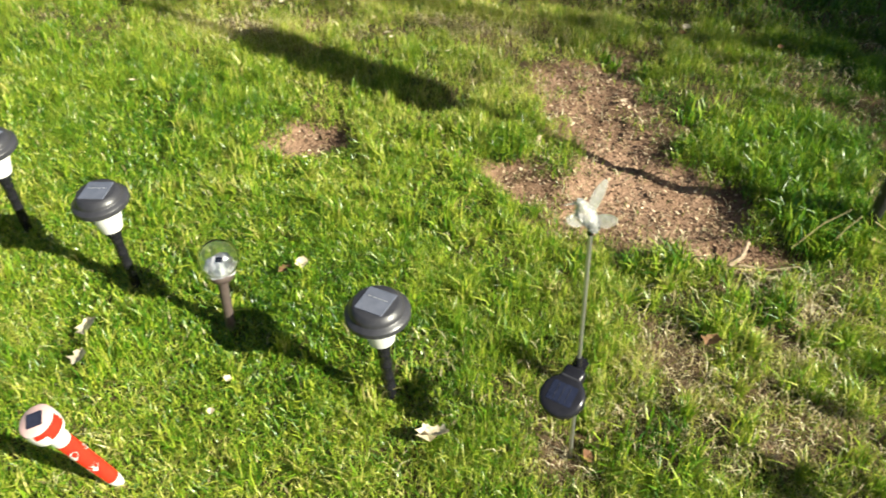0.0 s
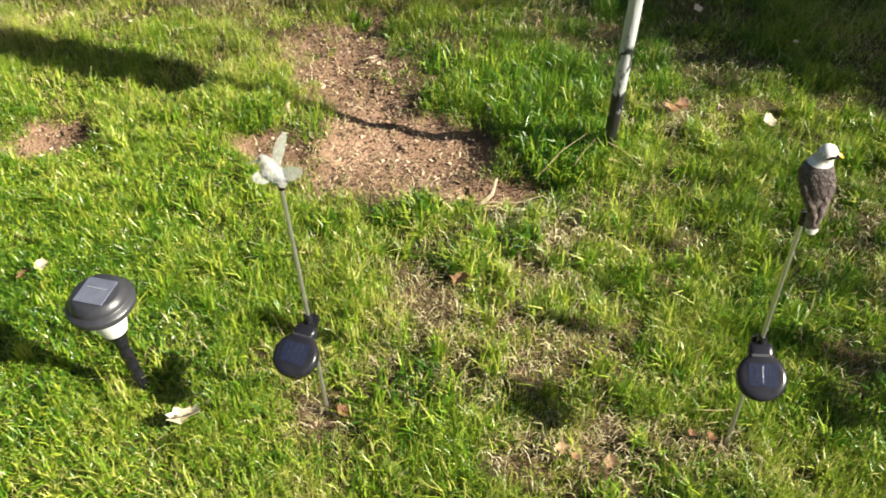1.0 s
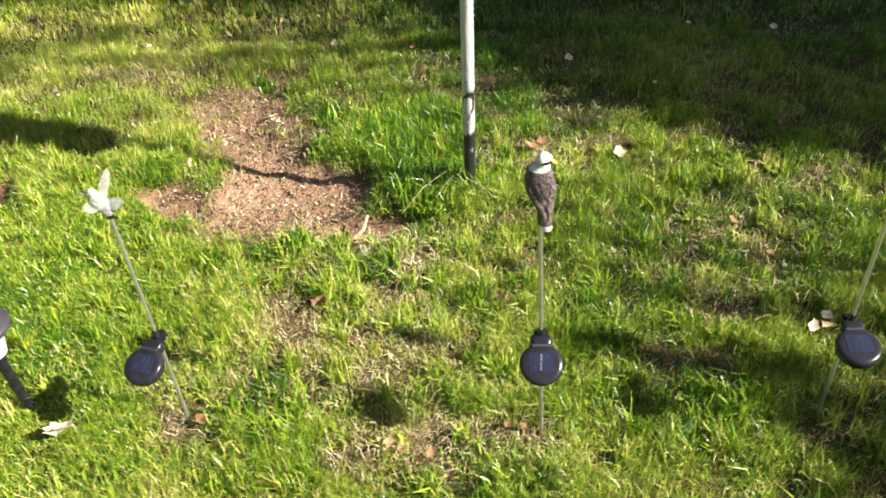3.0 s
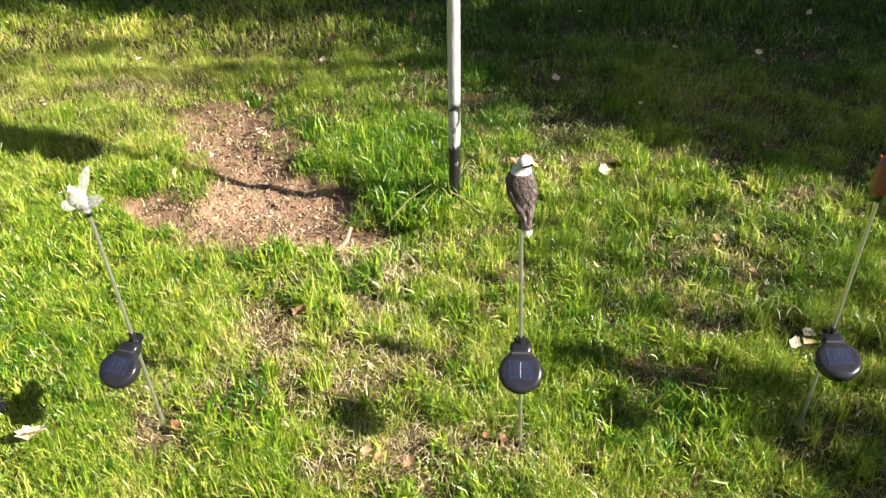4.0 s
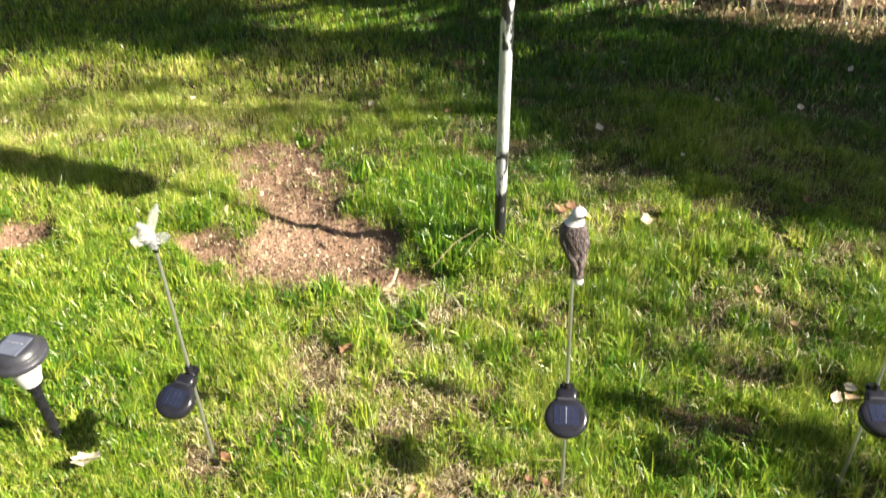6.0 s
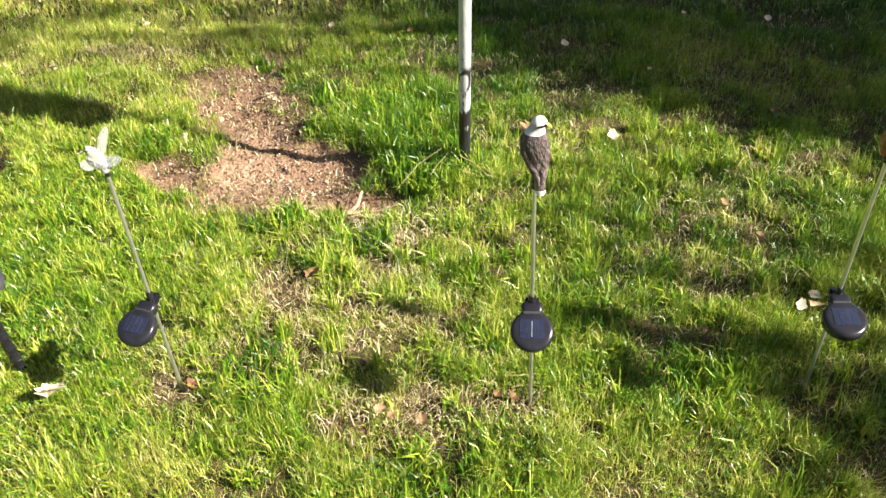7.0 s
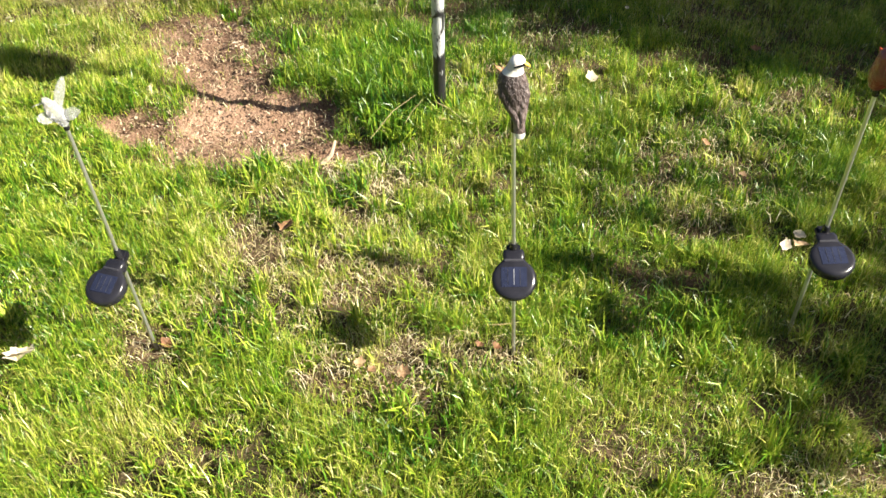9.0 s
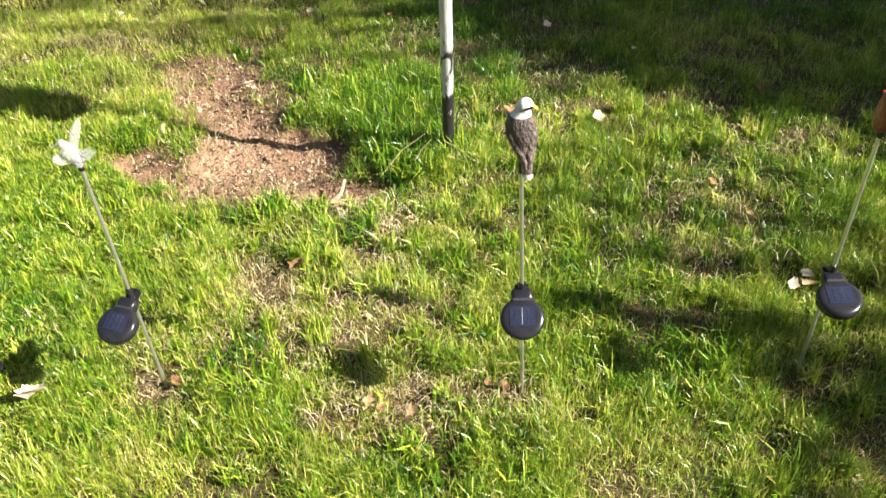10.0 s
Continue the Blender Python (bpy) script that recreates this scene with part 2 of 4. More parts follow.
def lathe(profile, n=32, bm=None, m=Matrix(), mat_of=None):
    """Turn (radius, z) pairs round the z axis; a radius of 0 closes the end."""
    bm = bm or bmesh.new()
    rings = []
    for r, z in profile:
        if r < 1e-6:
            rings.append([bm.verts.new(m @ Vector((0, 0, z)))])
        else:
            rings.append([bm.verts.new(m @ Vector((r * math.cos(a), r * math.sin(a), z))) for a in (2 * math.pi * k / n for k in range(n))])
    for i, (a, b) in enumerate(zip(rings, rings[1:])):
        for k in range(n):
            q = (k + 1) % n
            if len(a) == 1 and len(b) == 1:
                continue
            f = bm.faces.new([a[0], b[q], b[k]] if len(a) == 1 else [a[k], a[q], b[0]] if len(b) == 1 else [a[k], a[q], b[q], b[k]])
            f.material_index = mat_of(i, k) if mat_of else 0
    return bm


def loft(rings, n=16, bm=None, m=Matrix(), mat_of=None, power=1.0):
    """Join ellipses (centre, half width x, half depth y) set square to z into one closed skin."""
    bm = bm or bmesh.new()
    loops = []
    for c, rx, ry in rings:
        row = []
        for k in range(n):
            a = 2 * math.pi * k / n
            ca, sa = math.cos(a), math.sin(a)
            row.append(bm.verts.new(m @ Vector((c[0] + rx * math.copysign(abs(ca) ** power, ca), c[1] + ry * math.copysign(abs(sa) ** power, sa), c[2]))))
        loops.append(row)
    for i, (a, b) in enumerate(zip(loops, loops[1:])):
        for k in range(n):
            q = (k + 1) % n
            f = bm.faces.new([a[k], a[q], b[q], b[k]])
            f.material_index = mat_of(i, k) if mat_of else 0
    for row, last in ((loops[0], 0), (loops[-1], len(rings) - 2)):
        f = bm.faces.new(row if last else row[::-1])
        f.material_index = mat_of(last, 0) if mat_of else 0
    return bm


def tube(points, radii, n=8, bm=None):
    """A round limb through the points."""
    bm = bm or bmesh.new()
    loops = []
    for i, p in enumerate(points):
        d = (Vector(points[min(i + 1, len(points) - 1)]) - Vector(points[max(i - 1, 0)])).normalized()
        side = d.cross(Vector((0.31, 0.95, 0.05))).normalized()
        up = side.cross(d)
        loops.append([bm.verts.new(Vector(p) + radii[i] * (math.cos(a) * side + math.sin(a) * up)) for a in (2 * math.pi * k / n for k in range(n))])
    for a, b in zip(loops, loops[1:]):
        for k in range(n):
            bm.faces.new([a[k], a[(k + 1) % n], b[(k + 1) % n], b[k]])
    bm.faces.new(loops[0][::-1])
    bm.faces.new(loops[-1])
    return bm


def slab(w, d, h, bevel=0.0, bm=None, m=Matrix()):
    """A block w x d x h centred on x and y, standing on z = 0, with rounded edges."""
    own = bmesh.new()
    bmesh.ops.create_cube(own, size=1.0, matrix=Matrix.Translation((0, 0, h / 2)) @ Matrix.Diagonal((w, d, h, 1)))
    if bevel:
        bmesh.ops.bevel(own, geom=own.edges[:], offset=bevel, segments=2, affect="EDGES")
    bmesh.ops.transform(own, matrix=m, verts=own.verts[:])
    if bm is None:
        return own
    me = bpy.data.meshes.new("tmp")
    own.to_mesh(me)
    own.free()
    bm.from_mesh(me)
    bpy.data.meshes.remove(me)
    return bm


def thing(name, label, category, group="", m=None, kind=""):
    e = new(name)
    e.empty_display_size = 0.05
    if m is not None:
        e.matrix_basis = m
    return tagged(e, label, category, group, kind)


def soft_noise(x, y, scale, seed):
    """Smooth value noise in 0..1 for arrays of places."""
    g = np.random.RandomState(seed).rand(64, 64)
    u, v = x / scale + 1000.3, y / scale + 1000.7
    i, j = np.floor(u).astype(int), np.floor(v).astype(int)
    fu, fv = u - i, v - j
    fu, fv = fu * fu * (3 - 2 * fu), fv * fv * (3 - 2 * fv)
    i0, j0, i1, j1 = i % 64, j % 64, (i + 1) % 64, (j + 1) % 64
    return (g[i0, j0] * (1 - fu) + g[i1, j0] * fu) * (1 - fv) + (g[i0, j1] * (1 - fu) + g[i1, j1] * fu) * fv


def fast_mesh(name, verts, faces, mats, smooth=False, floats=None):
    """A mesh object from whole arrays: verts (n, 3), faces a list of (m, k) index arrays; floats: a point attribute by name."""
    me = bpy.data.meshes.new(name)
    me.vertices.add(len(verts))
    me.vertices.foreach_set("co", np.ascontiguousarray(verts, np.float32).ravel())
    total = sum(f.size for f in faces)
    me.loops.add(total)
    me.polygons.add(sum(len(f) for f in faces))
    me.loops.foreach_set("vertex_index", np.concatenate([f.ravel() for f in faces]).astype(np.int32))
    sizes = np.concatenate([np.full(len(f), f.shape[1]) for f in faces])
    me.polygons.foreach_set("loop_start", np.r_[0, np.cumsum(sizes)[:-1]].astype(np.int32))
    me.update(calc_edges=True)
    for m in mats if isinstance(mats, (list, tuple)) else [mats]:
        me.materials.append(m)
    if smooth:
        me.polygons.foreach_set("use_smooth", [True] * len(me.polygons))
    for key, val in (floats or {}).items():
        a = me.attributes.new(key, "FLOAT", "POINT")
        a.data.foreach_set("value", np.ascontiguousarray(val, np.float32))
    return new(name, me)


# ---- the ground ----
def fall(y):
    s = np.maximum(0.0, y - 2.2)
    return -0.12 * np.minimum(s * s / (s + 0.5), 8.0)


def edge_y(x):
    """Where the lawn ends and the wood begins."""
    return 4.17 - 0.25 * x - 0.025 * np.clip(x, -3, 3) ** 2 + 0.06 * np.sin(x * 2.3 + 0.6) - 0.08 * np.clip(x - 0.5, 0, 2)


BARE = [(-0.21, 2.24, 0.20, 0.19), (-0.19, 2.37, 0.11, 0.12), (-0.20, 2.02, 0.17, 0.22), (-0.13, 1.94, 0.22, 0.16), (0.03, 1.88, 0.12, 0.09), (-0.06, 1.74, 0.28, 0.21), (0.09, 1.75, 0.17, 0.13), (0.20, 1.63, 0.15, 0.07), (-0.29, 1.74, 0.12, 0.10), (-0.39, 1.77, 0.08, 0.06), (-0.965, 1.765, 0.15, 0.11)]
THIN = [(0.18, 1.22, 0.30, 0.16), (0.46, 0.88, 0.22, 0.09), (0.66, 0.91, 0.10, 0.07), (1.185, 1.592, 0.10, 0.08), (1.171, 1.336, 0.12, 0.10), (0.68, 1.903, 0.16, 0.10), (-0.65, 2.427, 0.20, 0.07),
        (0.348, 1.464, 0.25, 0.10), (1.463, 1.785, 0.12, 0.06), (-0.07, 0.935, 0.10, 0.05), (1.25, 0.62, 0.20, 0.06), (-1.363, 2.213, 0.25, 0.08), (0.05, 1.05, 0.16, 0.10)]


def patches(x, y, ovals, soft=0.45):
    wob = 0.55 * (soft_noise(x, y, 0.11, 5) - 0.5) + 0.45 * (soft_noise(x, y, 0.045, 6) - 0.5)
    out = np.zeros_like(x)
    for cx, cy, rx, ry in ovals:
        d = np.sqrt(((x - cx) / rx) ** 2 + ((y - cy) / ry) ** 2) + wob
        out = np.maximum(out, np.clip((1.15 - d) / soft, 0, 1))
    return out


def ground_z(x, y):
    return fall(y) - 0.05 * patches(x, y, BARE, 0.95) + 0.022 * (soft_noise(x, y, 0.5, 11) - 0.5) + 0.014 * (soft_noise(x, y, 0.13, 12) - 0.5) + 0.006 * (soft_noise(x, y, 0.04, 13) - 0.5)


def gz(x, y):
    return float(ground_z(np.array([float(x)]), np.array([float(y)]))[0])


def build_ground():
    def axis(lo, hi, step):
        out = [lo - d for d in (900, 300, 100, 40, 15, 6, 2.5, 1)] + list(np.arange(lo, hi, step)) + [hi + d for d in (0, 1, 2.5, 6, 15, 40, 100, 300, 900)]
        return np.array(out)

    xs, ys = axis(-3.0, 3.0, 0.03), axis(0.0, 6.0, 0.03)
    X, Y = np.meshgrid(xs, ys, indexing="ij")
    x, y = X.ravel(), Y.ravel()
    nx, ny = X.shape
    a = (np.arange(nx - 1)[:, None] * ny + np.arange(ny - 1)).ravel()
    quads = np.stack([a, a + ny, a + ny + 1, a + 1], 1)
    bare = np.maximum(patches(x, y, BARE), 0.15 * patches(x, y, THIN))
    bare = np.maximum(bare, np.clip((y - edge_y(x)) / 0.3, 0, 0.8))
    z = ground_z(x, y)
    inside = np.clip((np.minimum(np.minimum(x + 2.4, 2.1 - x), y - 0.25)) / 0.15, 0, 1)
    turf = (1 - inside) * np.clip((edge_y(x) - y) / 0.2, 0, 1)
    ob = fast_mesh("ground", np.stack([x, y, z], 1), [quads], M_GROUND, True, {"bare": bare, "turf": turf})
    tagged(ob, "sloping lawn soil with bare brown patches and leaf litter", "ground", kind="structure")


build_ground()


# ---- grass ----
def blades(name, x, y, h, w, lean, material, dry, seed, label, lift=0.0):
    """Tapered, bent blades of grass at the places given; one island each."""
    r = np.random.RandomState(seed)
    n = len(x)
    az, face = r.rand(n) * 2 * np.pi, r.rand(n) * 2 * np.pi
    dx, dy = np.cos(az), np.sin(az)
    wx, wy = np.cos(face) * w / 2, np.sin(face) * w / 2
    z0 = ground_z(x, y) - 0.006 + lift
    out = np.empty((n, 5, 3))
    up1, up2 = h * 0.55 * np.cos(lean * 0.5), h * np.cos(lean)
    o1, o2 = h * 0.45 * np.sin(lean * 0.5), h * np.sin(lean)
    out[:, 0] = np.stack([x - wx, y - wy, z0], 1)
    out[:, 1] = np.stack([x + wx, y + wy, z0], 1)
    out[:, 2] = np.stack([x + dx * o1 + wx * 0.8, y + dy * o1 + wy * 0.8, z0 + up1], 1)
    out[:, 3] = np.stack([x + dx * o1 - wx * 0.8, y + dy * o1 - wy * 0.8, z0 + up1], 1)
    out[:, 4] = np.stack([x + dx * o2, y + dy * o2, z0 + np.maximum(up2, 0.012)], 1)
    b = np.arange(n)[:, None] * 5
    ob = fast_mesh(name, out.reshape(-1, 3), [b + np.array([0, 1, 2, 3]), b + np.array([3, 2, 4])], material, False, {"dry": np.repeat(dry, 5)})
    return tagged(ob, label, "grass", kind="stuff")


def lawn(name, box, count, seed, hmin, hmax, wmin, wmax, label, hole=None, floor=0.24):
    r = np.random.RandomState(seed)
    x0, x1, y0, y1 = box
    x, y = x0 + (x1 - x0) * r.rand(count), y0 + (y1 - y0) * r.rand(count)
    bare, thin = patches(x, y, BARE, 0.7), patches(x, y, THIN, 0.9)
    left = np.clip((-0.25 - x) / 0.5, 0, 1) * np.clip((2.0 - y) / 0.5, 0, 1)
    clump = soft_noise(x, y, 0.07, seed + 1) * 0.6 + soft_noise(x, y, 0.19, seed + 2) * 0.4
    bunch = np.clip((clump - 0.28) / 0.42, 0, 1)
    keep = (floor + (1.1 - floor) * bunch) * (1 - left) + left * (0.46 + 0.24 * bunch)
    keep *= (1 - 0.985 * np.minimum(1, bare * 1.1)) * (1 - 0.48 * thin)
    ok = (r.rand(count) < keep) & (y < edge_y(x) + 0.10 * r.randn(count))
    if hole:
        ok &= ~((x > hole[0]) & (x < hole[1]) & (y > hole[2]) & (y < hole[3]))
    x, y, clump, left, thin = x[ok], y[ok], clump[ok], left[ok], thin[ok]
    n = len(x)
    h = hmin + (hmax - hmin) * np.clip(0.04 + 1.55 * clump ** 1.7 * (0.35 + 0.65 * r.rand(n)) + 0.15 * r.randn(n), 0, 1.2)
    h *= (1 - 0.34 * left) * (1 - 0.25 * thin)
    h = np.maximum(h, 0.014)
    w = wmin + (wmax - wmin) * r.rand(n)
    lean = np.clip(0.55 + 0.25 * left + 0.45 * r.randn(n), 0.05, 1.45)
    yellow = np.clip((y - 1.9) / 0.5, 0, 1) * np.clip((0.3 - x) / 0.5, 0, 1)
    pale = patches(x, y, [(0.35, 1.05, 0.6, 0.3), (0.1, 0.75, 0.5, 0.2)], 1.0)
    # far: deeper green put into the blades where the lawn lies in shade
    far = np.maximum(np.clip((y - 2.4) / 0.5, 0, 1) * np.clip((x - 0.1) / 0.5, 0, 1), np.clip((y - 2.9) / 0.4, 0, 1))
    deep = patches(x, y, [(0.45, 2.12, 0.34, 0.5), (1.25, 1.55, 0.5, 0.3), (0.62, 0.66, 0.26, 0.15)], 1.0)
    near = np.clip((1.7 - y) / 0.4, 0, 1) * np.clip((x + 0.5) / 0.3, 0, 1)
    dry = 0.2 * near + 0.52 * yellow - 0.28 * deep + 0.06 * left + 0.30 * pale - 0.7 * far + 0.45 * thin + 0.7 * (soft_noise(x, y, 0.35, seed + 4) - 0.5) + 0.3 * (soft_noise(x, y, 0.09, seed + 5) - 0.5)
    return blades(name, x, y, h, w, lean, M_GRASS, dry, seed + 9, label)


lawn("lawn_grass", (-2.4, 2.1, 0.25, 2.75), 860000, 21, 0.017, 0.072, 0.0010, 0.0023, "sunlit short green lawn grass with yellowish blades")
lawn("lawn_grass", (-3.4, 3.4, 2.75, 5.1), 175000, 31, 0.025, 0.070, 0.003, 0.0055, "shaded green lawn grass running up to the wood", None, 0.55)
lawn("lawn_grass", (-7.0, 7.0, -5.0, 5.6), 120000, 41, 0.03, 0.07, 0.008, 0.014, "green lawn grass round the garden lights", (-2.4, 2.1, 0.25, 5.0))


def lush_turf():
    """The close-mown, dense bright turf round the path lights."""
    r = np.random.RandomState(61)
    n = 230000
    x, y = -1.95 + 1.85 * r.rand(n), 0.42 + 1.75 * r.rand(n)
    full = np.clip((-0.12 - x) / 0.45, 0, 1) * np.clip((2.05 - y) / 0.4, 0, 1) * (1 - np.minimum(1, 1.2 * patches(x, y, BARE, 0.7)))
    ok = r.rand(n) < full * (0.45 + 0.55 * soft_noise(x, y, 0.05, 62))
    x, y = x[ok], y[ok]
    n = len(x)
    blades("mown_turf", x, y, 0.014 + 0.026 * r.rand(n), 0.0022 + 0.0018 * r.rand(n), np.clip(0.7 + 0.4 * r.randn(n), 0.05, 1.4), M_GRASS, 0.02 + 0.35 * (soft_noise(x, y, 0.3, 63) - 0.5), 64,
           "dense bright green mown turf round the path lights")


lush_turf()


def tuft(cx, cy, rad, n, hmin, hmax, seed, green=-0.35):
    r = np.random.RandomState(seed)
    a, d = r.rand(n) * 2 * np.pi, rad * np.sqrt(r.rand(n))
    x, y = cx + d * np.cos(a), cy + d * np.sin(a)
    h = hmin + (hmax - hmin) * r.rand(n)
    return blades("grass_tuft", x, y, h, 0.003 + 0.0025 * r.rand(n), np.clip(0.5 + 0.35 * r.randn(n), 0.05, 1.3), M_GRASS, np.full(n, green) + 0.2 * r.rand(n), seed + 3,
                  "longer deep green tuft of grass in the lawn")


TUFTS = [(0.40, 1.735, 0.10, 460, 0.05, 0.105), (0.50, 1.775, 0.07, 260, 0.05, 0.11), (0.31, 1.86, 0.10, 360, 0.04, 0.085), (0.36, 2.03, 0.14, 420, 0.04, 0.085), (0.23, 2.04, 0.09, 220, 0.04, 0.08), (0.09, 2.12, 0.07, 170, 0.04, 0.075),
         (-0.405, 1.86, 0.055, 190, 0.04, 0.085), (-0.205, 2.40, 0.035, 100, 0.035, 0.065), (0.06, 1.515, 0.045, 150, 0.05, 0.10), (-0.02, 1.50, 0.03, 90, 0.05, 0.09), (-0.147, 1.47, 0.05, 110, 0.04, 0.08), (0.1, 0.98, 0.09, 260, 0.05, 0.09),
         (0.297, 1.43, 0.05, 120, 0.05, 0.08), (0.82, 1.22, 0.10, 260, 0.04, 0.08), (0.55, 0.76, 0.16, 460, 0.04, 0.08), (1.05, 0.95, 0.14, 320, 0.04, 0.08), (0.178, 1.348, 0.05, 110, 0.05, 0.08)]
for i, row in enumerate(TUFTS):
    tuft(*row, 300 + i)


def clumps(n_clumps, box, seed):
    """Small bunches of taller blades that give the mown lawn its uneven nap."""
    r = np.random.RandomState(seed)
    x0, x1, y0, y1 = box
    cx, cy = x0 + (x1 - x0) * r.rand(n_clumps), y0 + (y1 - y0) * r.rand(n_clumps)
    ok = patches(cx, cy, BARE, 0.7) < 0.1
    cx, cy = cx[ok], cy[ok]
    per = 70
    n = len(cx) * per
    size, tall = np.repeat(0.010 + 0.028 * r.rand(len(cx)), per), np.repeat(0.6 + 0.5 * r.rand(len(cx)), per)
    a, d = r.rand(n) * 2 * np.pi, size * np.sqrt(r.rand(n))
    x, y = np.repeat(cx, per) + d * np.cos(a), np.repeat(cy, per) + d * np.sin(a)
    h = tall * (0.035 + 0.055 * r.rand(n))
    tint = np.repeat(-0.12 + 0.62 * r.rand(len(cx)), per)
    return blades("grass_clumps", x, y, h, 0.0022 + 0.002 * r.rand(n), np.clip(0.45 + 0.35 * r.randn(n), 0.05, 1.3), M_GRASS, tint + 0.15 * r.rand(n), seed + 1,
                  "small bunches of longer grass standing above the mown lawn")


clumps(520, (-0.55, 1.75, 0.35, 2.0), 350)
clumps(160, (-1.9, -0.55, 0.5, 2.0), 352)


def straw():
    r = np.random.RandomState(77)
    n = 150000
    x, y = -2.2 + 4.3 * r.rand(n), 0.3 + 2.6 * r.rand(n)
    k = patches(x, y, THIN, 1.0) * 1.7 + 0.14 + 0.25 * (soft_noise(x, y, 0.16, 8) > 0.62) + 0.05 * patches(x, y, BARE, 0.9)
    k += 0.36 * patches(x, y, [(0.35, 1.05, 0.5, 0.26), (0.45, 0.86, 0.3, 0.12)], 1.0)
    k += 0.2 * patches(x, y, [(0.35, 1.3, 0.6, 0.45), (1.2, 1.5, 0.5, 0.4)], 1.0)
    k *= np.where((x < -0.4) & (y < 2.1), 0.25, 1.0)
    ok = r.rand(n) < k * 0.58
    x, y = x[ok], y[ok]
    n = len(x)
    blades("dead_grass", x, y, 0.014 + 0.030 * r.rand(n), 0.0010 + 0.0012 * r.rand(n), 1.0 + 0.5 * r.rand(n), M_STRAW, np.zeros(n), 78,
           "straw-coloured dead grass lying between the green blades", 0.008 + 0.014 * r.rand(n))


straw()


def flakes(name, x, y, size, lift, tilt, material, seed, label, category):
    """Small bent flakes (two faces each) lying about."""
    r = np.random.RandomState(seed)
    n = len(x)
    a, b, c = r.rand(n) * 2 * np.pi, tilt * r.randn(n), tilt * r.randn(n)
    ux, uy = np.cos(a) * size, np.sin(a) * size
    vx, vy = -np.sin(a) * size * 0.5, np.cos(a) * size * 0.5
    z = ground_z(x, y) + lift * r.rand(n) + 0.002
    out = np.empty((n, 6, 3))
    for k, (s, t, zz) in enumerate([(-1, -1, -b - c), (1, -1, b - c), (1, 0, b + 0.25), (1, 1, b + c), (-1, 1, -b + c), (-1, 0, -b + 0.25)]):
        out[:, k] = np.stack([x + s * ux / 2 + t * vx / 2, y + s * uy / 2 + t * vy / 2, z + zz * size * 0.5], 1)
    q = np.arange(n)[:, None] * 6
    ob = fast_mesh(name, out.reshape(-1, 3), [q + np.array([0, 1, 2, 5]), q + np.array([5, 2, 3, 4])], material)
    return tagged(ob, label, category, kind="stuff")


def soil_litter():
    r = np.random.RandomState(91)
    n = 30000
    x, y = -1.2 + 1.7 * r.rand(n), 1.4 + 1.1 * r.rand(n)
    ok = r.rand(n) < patches(x, y, BARE, 0.7)
    flakes("soil_litter", x[ok], y[ok], 0.003 + 0.009 * r.rand(ok.sum()) ** 3, 0.003, 0.3, M_CHIP, 92, "tan wood chips and crumbs on bare soil", "litter")


soil_litter()


# ---- solar path lights ----
def path_light(m, label):
    """A stake light: domed cap with a square solar cell, frosted lens, ribbed post."""
    t = thing("path_light", label, "garden light", "solar path lights", m)
    part("cap", lathe([(0, 0.2880), (0.041, 0.2880), (0.0440, 0.2865), (0.0490, 0.2800), (0.0522, 0.2755), (0.0524, 0.2715), (0.0532, 0.2702), (0.0585, 0.2680), (0.0622, 0.2635), (0.0622, 0.2540), (0.0595, 0.2510),
                       (0.0560, 0.2525), (0.0300, 0.2560), (0, 0.2560)], 48), M_CAP, t, "sun-greyed charcoal plastic cap")
    cell = part("solar_cell", slab(0.058, 0.058, 0.003, 0.0006, m=pose(0, 0, 0.2873, 0, 0, -12)), M_CELL_GREY, t, "dusty blue-grey square solar cell", False)
    for k in (-0.0165, -0.0055, 0.0055, 0.0165):
        part("contact_line", slab(0.0075, 0.0012, 0.0006, m=pose(0, 0, 0.2904, 0, 0, -12) @ pose(k, 0.0065, 0)), M_SILVER, cell, "", False)
    part("lens", lathe([(0.036, 0.2555), (0.036, 0.240), (0.0335, 0.222), (0.0275, 0.196), (0.0245, 0.184), (0.018, 0.180), (0, 0.180)], 32), M_FROST, t, "frosted white plastic lens")
    part("collar", lathe([(0, 0.1815), (0.0175, 0.1815), (0.0185, 0.178), (0.0185, 0.172), (0.0150, 0.168), (0.0150, 0.160), (0.0125, 0.157), (0, 0.157)], 24), M_BLACK, t)
    prof = [(0, 0.158), (0.0118, 0.158)]
    for k in range(4):
        z = 0.150 - 0.034 * k
        prof += [(0.0118, z), (0.0128, z - 0.002), (0.0128, z - 0.006), (0.0118, z - 0.008)]
    prof += [(0.0112, 0.012), (0.0100, -0.02), (0, -0.06)]
    part("post", lathe(prof, 20), M_BLACK, t, "black ribbed plastic post")
    return t


def stand(x, y, lean_x=0.0, lean_y=0.0, yaw=0.0):
    """Upright at a place on the lawn, its top shifted by so many metres per metre."""
    return Matrix.Translation((x, y, gz(x, y))) @ Euler((-math.atan(lean_y), math.atan(lean_x), 0)).to_matrix().to_4x4() @ pose(0, 0, 0, 0, 0, yaw)


path_light(stand(-0.440, 0.983, -0.06, 0.0, 0), "charcoal mushroom-cap solar path light in sunlit grass")
path_light(stand(-1.094, 1.120, -0.10, 0.02, 20) @ Matrix.Scale(0.97, 4), "charcoal mushroom-cap solar path light beside the glass globe light")
path_light(stand(-1.445, 1.220, -0.05, 0.0, 5), "charcoal mushroom-cap solar path light at the row's end")


